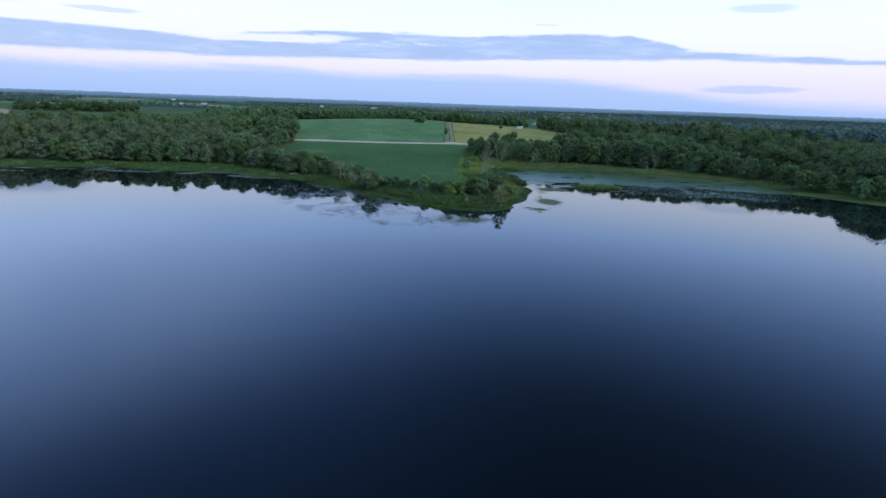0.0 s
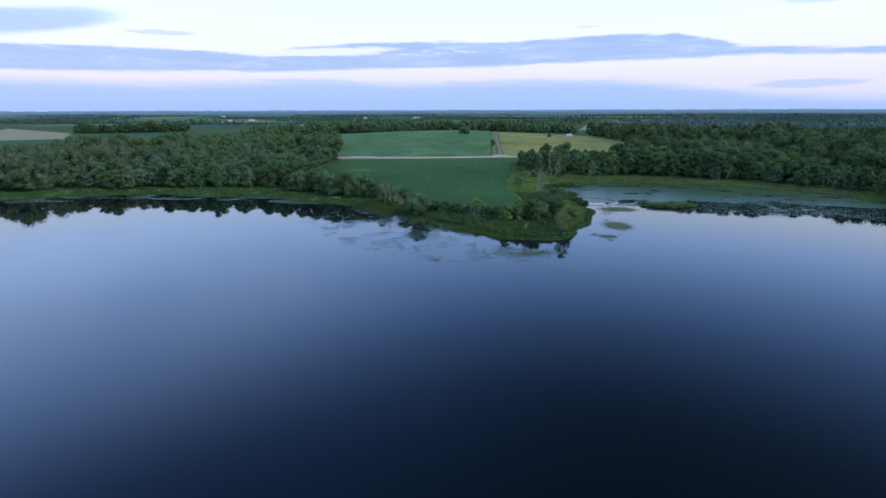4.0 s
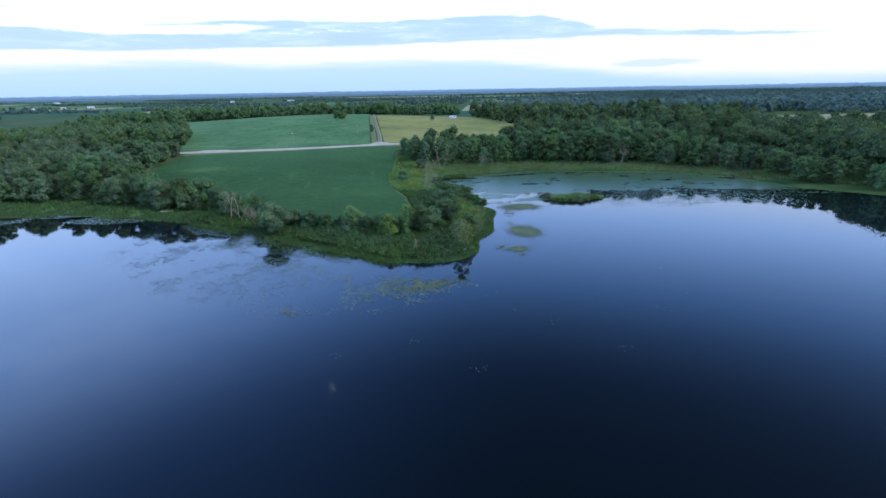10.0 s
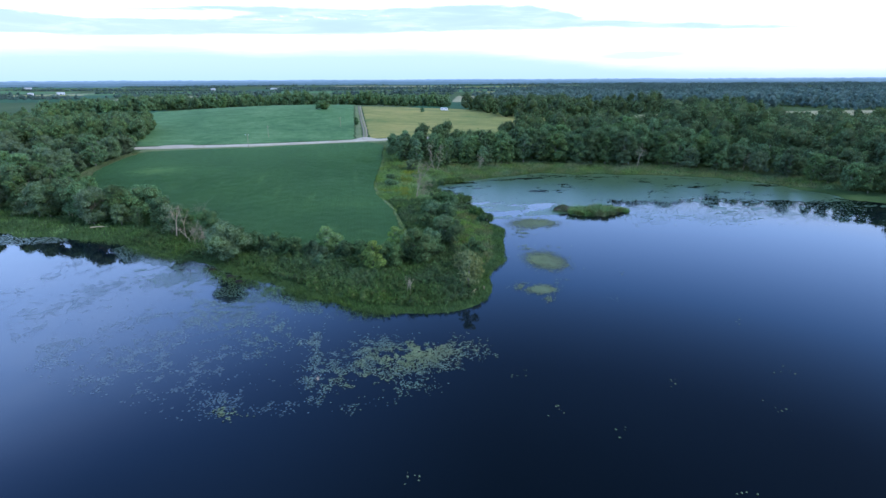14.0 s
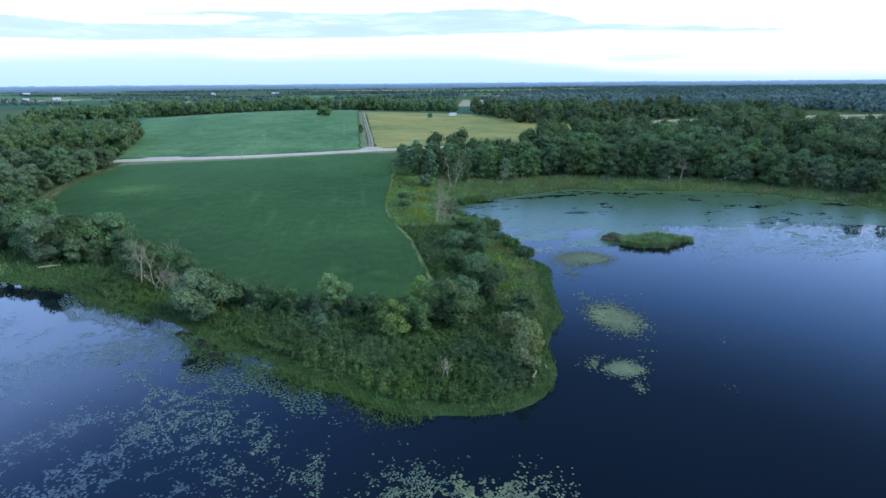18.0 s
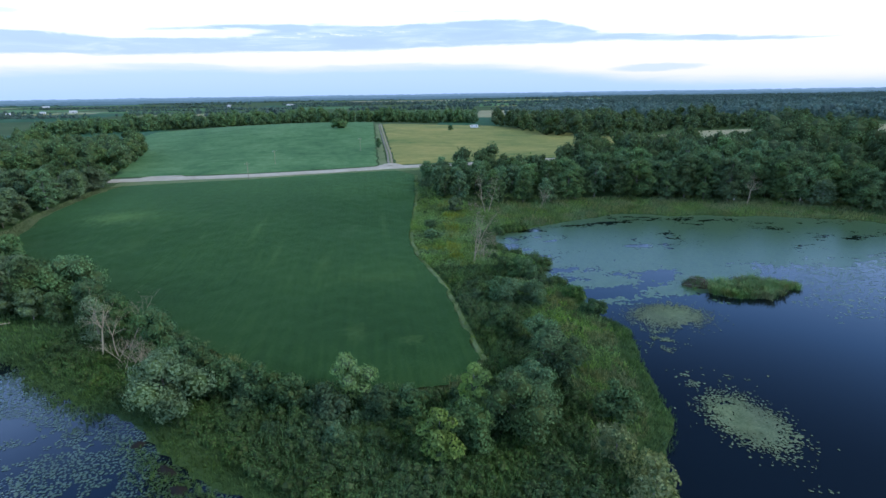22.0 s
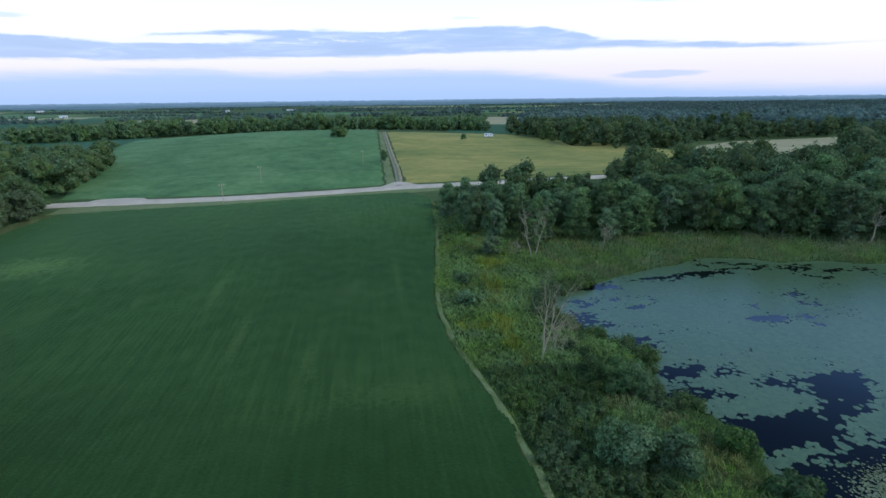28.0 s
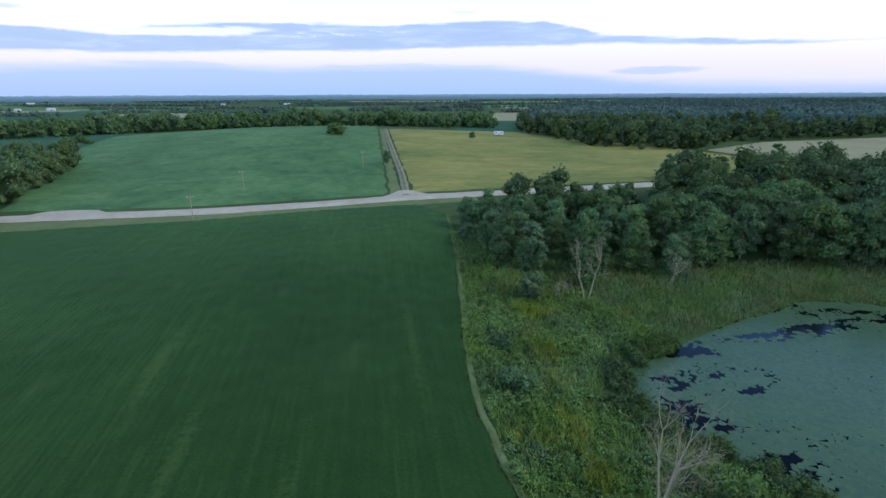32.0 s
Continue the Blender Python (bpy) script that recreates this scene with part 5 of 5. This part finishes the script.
stuff("lily_pads", "dull lily pads just under the lake's surface", "lily pads", *pads(p[sunk], 95, 0.08, 0.20, 0.012, 6, 0.01), DROWNED)
for cx, cy, rx, ry, seed in ((8, 164, 9, 4.5, 1), (0, 157.5, 4, 3, 2), (-16.5, 153.5, 2.4, 1.6, 3), (43, 201, 4.6, 6.5, 4), (36, 184.6, 3.0, 2.3, 5), (33, 186.5, 2.2, 2.2, 6), (36, 180, 1.0, 1.6, 7), (42, 211, 2, 3, 8), (52, 211, 5, 4, 9), (51, 232, 6, 4.5, 10), (44, 223, 4, 6, 11), (41, 190, 3, 4, 12)):
    rng = np.random.default_rng(300 + seed)
    n = int(rx * ry * (190 if seed in (4, 5) else 260 if seed == 10 else 80 if seed == 1 else 50))
    q = np.array([cx, cy]) + rng.normal(size=(n, 2)) * np.array([rx, ry]) * (0.42 if seed in (4, 5) else 0.5)
    q = afloat(q, 0.5 * clump_noise(q, seed) + 1.5 * (fractal(q[:, 0], q[:, 1], 1.6, 40 + seed, 4, 0.7) - 0.5) > (-0.75 if seed == 5 else -0.4 if seed in (4, 10) else 0.35 if seed in (9, 11, 12) else 0.06))
    stuff("lily_pads", "dense raft of yellow-green lily pads", "lily pads", *pads(q, 310 + seed, 0.07, 0.19, 0.04), PAD)
WEST_MAT = [(-235, 208), (-205, 232), (-170, 244), (-143, 243), (-105, 242), (-72, 232), (-76, 242), (-105, 254), (-143, 256), (-168, 262), (-215, 248)]
p = sow(WEST_MAT, 0.6, 69, 0.6)
p = afloat(p, fractal(p[:, 0] * 0.4, p[:, 1], 6.0, 21, 5, 0.65) > 0.53)
stuff("lily_pads", "pale lily pads along the reedy lake shore", "lily pads", *pads(p, 70, 0.2, 0.45, 0.02, 6, 0.08), PAD_WET)
MURKY = [(-60, 228), (-48, 210), (-38, 196), (-22, 186), (-6, 181), (-8, 190), (-26, 204), (-38, 220), (-56, 235)]
p = sow(MURKY, 0.36, 75, 0.6)
p = afloat(p, fractal(p[:, 0], p[:, 1], 5.0, 31, 4) > 0.20 + 0.035 * np.abs(shore(p[:, 0], p[:, 1])))
stuff("pond_weed", "dark green weed floating in shallow water", "pond weed", *pads(p, 76, 0.10, 0.22), MURK)
SPARSE = [(74, 220), (100, 220), (130, 213), (154, 214), (172, 238), (166, 264), (120, 264), (84, 258)]
sparse = sow(SPARSE, 0.55, 96, 0.6)
ragged = ease(-inside_and_far(SPARSE, sparse[:, 0], sparse[:, 1]) + 22 * (fractal(sparse[:, 0] * 0.4, sparse[:, 1], 7.0, 35, 4, 0.6) - 0.5), 0.0, 12.0)
sparse = afloat(sparse, (np.random.default_rng(97).uniform(0, 1, len(sparse)) < ragged * (0.42 + 0.5 * ease(fractal(sparse[:, 0] * 0.5, sparse[:, 1], 5.0, 33, 4), 0.5, 0.62))) & (np.hypot((sparse[:, 0] - 75) / 11, (sparse[:, 1] - 241) / 7) > 1))
stuff("pond_weed", "sparse floating weed at the edge of open water", "pond weed", *pads(sparse, 98, 0.15, 0.36, 0.014, 5, 0.016), MAT)
rng = np.random.default_rng(63)
strays = np.concatenate([np.array([x, y]) + rng.normal(scale=0.7, size=(6, 2)) for x, y in ((24, 146), (30, 142), (5, 138), (-8, 136), (42, 150), (52, 142), (60, 150), (64, 165), (22, 156), (48, 178), (38, 130), (14, 128), (56, 190))])
stuff("lily_pads", "stray lily pads on open water", "lily pads", *pads(strays, 64, 0.06, 0.15), PAD)

POND = [(30, 240), (42, 228), (56, 226), (64, 232), (90, 226), (150, 222), (196, 234), (172, 264), (152, 288), (126, 302), (98, 308), (76, 313), (60, 307), (38, 299), (26, 288), (28, 276)]
p = sow(POND, 0.31, 65, 0.6)
edge_y = 239 + 14 * ease(p[:, 0], 56, 90) - 16 * ease(p[:, 0], 110, 170)
cover = ease(p[:, 1], edge_y - 12, edge_y + 10)
gaps = 3.4 * (fractal(p[:, 0] * 0.6, p[:, 1], 7.0, 12, 6, 0.76) - 0.5)
for hx, hy, hr, hs in ((36, 252.5, 4, 2.2), (48, 244.8, 6, 3.2), (57.8, 249, 5, 3.5), (42.2, 295.6, 5, 1.5), (31.5, 277, 2.0, 0.7), (38.7, 271, 3.6, 2.2), (60, 299, 5, 1.2), (46.5, 283.6, 2.5, 0.9), (63, 254, 6, 3), (66, 275, 5, 1.2)):
    gaps = gaps + 1.05 * np.exp(-((p[:, 0] - hx) / hr) ** 2 - ((p[:, 1] - hy) / hs) ** 2)
gaps = gaps + 0.17 * np.random.default_rng(58).normal(size=len(p))
near_bank = np.exp(-((shore(p[:, 0], p[:, 1]) + 6.0) / 6.0) ** 2) * 2.2 * ease(fractal(p[:, 0] * 0.35, p[:, 1], 4.0, 52, 4, 0.65), 0.42, 0.62)
p = afloat(p, (gaps < 1.35 * cover - 0.90 - 0.25 * near_bank - 0.25 * np.exp(-((p[:, 0] - 40) / 15) ** 2)) & (np.random.default_rng(66).uniform(0, 1, len(p)) < 0.97))
stuff("pond_weed", "grey-green floating weed covering a pond with dark gaps", "pond weed", *pads(p, 67, 0.30, 0.56, 0.015, 6, 0.010), MAT)


# ---------------------------------------------------------------- reed island with a lodge
def mound(cx, cy, rx, ry, top, seed):
    n, m = 28, 6
    rng = np.random.default_rng(seed)
    verts, faces = [], []
    for i in range(m + 1):
        k = i / m
        for j in range(n):
            a = 2 * math.pi * j / n
            w = 1 + 0.12 * math.sin(3 * a + seed) + 0.06 * math.sin(7 * a)
            verts.append((cx + rx * k * w * math.cos(a), cy + ry * k * w * math.sin(a), top * (1 - k ** 2) - 0.25 * k + rng.uniform(-0.08, 0.08) * top))
    for i in range(m):
        for j in range(n):
            q, r = i * n + j, i * n + (j + 1) % n
            faces.append((q, q + n, r + n, r))
    return np.array(verts), np.array(faces)


def island():
    thing = new("reed_island")
    cx, cy = 75.0, 241.0
    part("mound", from_arrays("mound", *mound(cx, cy, 9.0, 4.8, 0.5, 3), MUD), thing)
    rng = np.random.default_rng(71)
    beds = [("reed_bed", REED, 1.2, 2.2), ("sedge_bed", SEED, 1.0, 2.0), ("weed_bed", WEED, 0.7, 1.6)]
    for i, (name, mat, low, high) in enumerate(beds):
        n = 34
        a, k = rng.uniform(0, 2 * math.pi, n), rng.uniform(0, 1, n) ** 0.5
        edge = 0.62 + 0.62 * fractal(np.cos(a) * 3 + 9, np.sin(a) * 3 + 9, 0.9, 4)
        heart = np.stack([cx + 10.0 * k * edge * np.cos(a), cy + 5.2 * k * edge * np.sin(a) * (1 - 0.4 * np.clip(np.cos(a), 0, 1))], 1)
        places = np.repeat(heart, 14, 0) + rng.normal(scale=0.55, size=(n * 14, 2))
        v, f = blades(places, 72 + i, low, high, 8, 0.06, 0.6)
        v[:, 2] += 1.35
        part(name, from_arrays(name, v, f, mat, False), thing)
    return tagged(thing, "low island of green reeds in the pond", "island")


for x, y, rx, ry, turn in ((-31.5, 208.2, 1.0, 0.6, 20), (-26.6, 203.0, 1.9, 0.8, -35), (-24.2, 199.6, 1.5, 0.8, -20)):
    ob = new("mud_bank", from_arrays("mud_bank", *mound(0, 0, rx, ry, 0.5, int(-x)), MUD))
    ob.matrix_basis = pose(x, y, 0.05, 0, 0, turn)
    tagged(ob, "low bank of wet black mud among weeds", "mud bank", "mud banks", kind="structure")
island()
LODGE = plain("muddy_sticks", (0.055, 0.048, 0.030), 0.9, 0.5, 2.0, 0.1)
lodge = new("lodge")
lodge.matrix_basis = pose(65.4, 245.4, 0)
part("mud_pile", from_arrays("mud_pile", *mound(0, 0, 3.2, 2.6, 1.7, 5), LODGE), lodge)
rng = np.random.default_rng(73)
sticks = []
for i in range(60):
    a, r = rng.uniform(0, 2 * math.pi), rng.uniform(0.3, 2.6)
    z = 1.7 * (1 - (r / 3.0) ** 2)
    b = a + rng.uniform(-1.5, 1.5)
    sticks.append(tube([(r * math.cos(a), r * math.sin(a), z), (r * math.cos(a) + 0.8 * math.cos(b), r * math.sin(a) + 0.8 * math.sin(b), z + rng.uniform(-0.2, 0.35))], [0.05, 0.03], 4))
part("sticks", from_arrays("sticks", *joined(sticks), BARK), lodge)
spot = np.random.default_rng(74).normal(scale=(1.5, 1.1), size=(150, 2))
v, f = blades(spot + np.array([65.4, 245.4]), 79, 0.5, 1.3, 6, 0.05, 0.8)
v[:, :2] -= np.array([65.4, 245.4])
v[:, 2] += 1.35 + 1.3 * np.exp(-((v[:, 0] / 2.2) ** 2 + (v[:, 1] / 1.8) ** 2))
part("weed_cover", from_arrays("weed_cover", v, f, WEED, False), lodge, "dark green weeds on the heap")
tagged(lodge, "dark heap of mud, sticks and weeds beside an island", "animal lodge")


# ---------------------------------------------------------------- poles, camper, logs
def pole(x, y, height):
    thing = new("utility_pole")
    thing.matrix_basis = pose(x, y, float(land(x, y)), 0, 0, 20)
    part("post", from_arrays("post", *tube([(0, 0, -0.6), (0, 0, height * 0.5), (0.05, 0, height)], [0.11, 0.10, 0.08], 8), DEAD), thing)
    arm = part("crossarm", from_arrays("crossarm", *block(-0.9, 0.9, 0.10, 0.22, height - 0.8, height - 0.66), DEAD, False), thing)
    for k in (-0.75, 0.0, 0.75):
        part("insulator", from_arrays("insulator", *tube([(k, 0.16, height - 0.68), (k, 0.16, height - 0.58), (k, 0.16, height - 0.46)], [0.03, 0.06, 0.03], 6), WHITE), arm)
    return tagged(thing, "weathered grey wooden utility pole", "utility pole", "utility poles")


for x, y, h in ((-51.4, 369.5, 7.5), (-48, 414, 7.0), (-7, 452, 7.5)):
    pole(x, y, h)


def camper(x, y):
    """A white box trailer with rounded roof, windows, door and wheels."""
    thing = new("trailer")
    thing.matrix_basis = pose(x, y, float(land(x, y)) + 0.3, 0, 0, -6)
    bm = bmesh.new()
    bmesh.ops.create_cube(bm, size=1, matrix=Matrix.Translation((0, 0, 1.75)) @ Matrix.Diagonal((6.4, 2.4, 2.3, 1)))
    bmesh.ops.bevel(bm, geom=bm.edges[:], offset=0.25, segments=2, affect="EDGES")
    mesh = bpy.data.meshes.new("body")
    bm.to_mesh(mesh)
    bm.free()
    mesh.materials.append(WHITE)
    part("body", mesh, thing)
    for k in (-1.9, 1.7):
        part("window", from_arrays("window", *block(k - 0.55, k + 0.55, -1.22, -1.19, 1.7, 2.4), DARK, False), thing)
    part("door", from_arrays("door", *block(-0.4, 0.4, -1.215, -1.19, 0.7, 2.5), TIN, False), thing)
    for k in (-0.6, 0.6):
        part("wheel", from_arrays("wheel", *tube([(k, -1.15, 0.35), (k, -0.9, 0.35)], [0.35, 0.35], 12), DARK), thing)
        part("wheel", from_arrays("wheel", *tube([(k, 0.9, 0.35), (k, 1.15, 0.35)], [0.35, 0.35], 12), DARK), thing)
    part("drawbar", from_arrays("drawbar", *block(3.2, 4.6, -0.06, 0.06, 0.55, 0.68), TIN, False), thing)
    return tagged(thing, "white box trailer parked in a grass field", "trailer")


camper(86, 585)


def log(x, y, length, radius, turn, label, dz=0.2):
    ob = new("log", from_arrays("log", *tube([(-length / 2, 0, 0), (-length * 0.2, 0.08, 0.05), (length * 0.2, -0.05, 0.02), (length / 2, 0.1, 0)], [radius, radius * 1.05, radius * 0.9, radius * 0.6], 8), DEAD))
    ob.matrix_basis = pose(x, y, max(0.0, float(land(x, y))) + dz, 0, 4, turn)
    return tagged(ob, label, "log")


log(22.3, 184.2, 2.6, 0.16, 60, "bleached fallen log on the grassy shore", 0.45)
log(24.8, 186.5, 1.8, 0.12, 80, "bleached driftwood log on the shore")
log(-70, 246, 4.0, 0.16, 25, "bleached fallen trunk at the lake shore", 0.5)


def stump(x, y, height):
    thing = new("stump", from_arrays("stump", *tube([(0, 0, -0.3), (0.04, 0, height * 0.5), (0.1, 0.05, height)], [0.26, 0.2, 0.13], 7), WHITE))
    thing.matrix_basis = pose(x, y, float(land(x, y)))
    return tagged(thing, "pale broken birch stump in the reeds", "stump", "birch stumps")


for x, y, h in ((126, 316, 2.0), (147, 310, 1.8), (172, 298, 2.0)):
    stump(x, y, h)
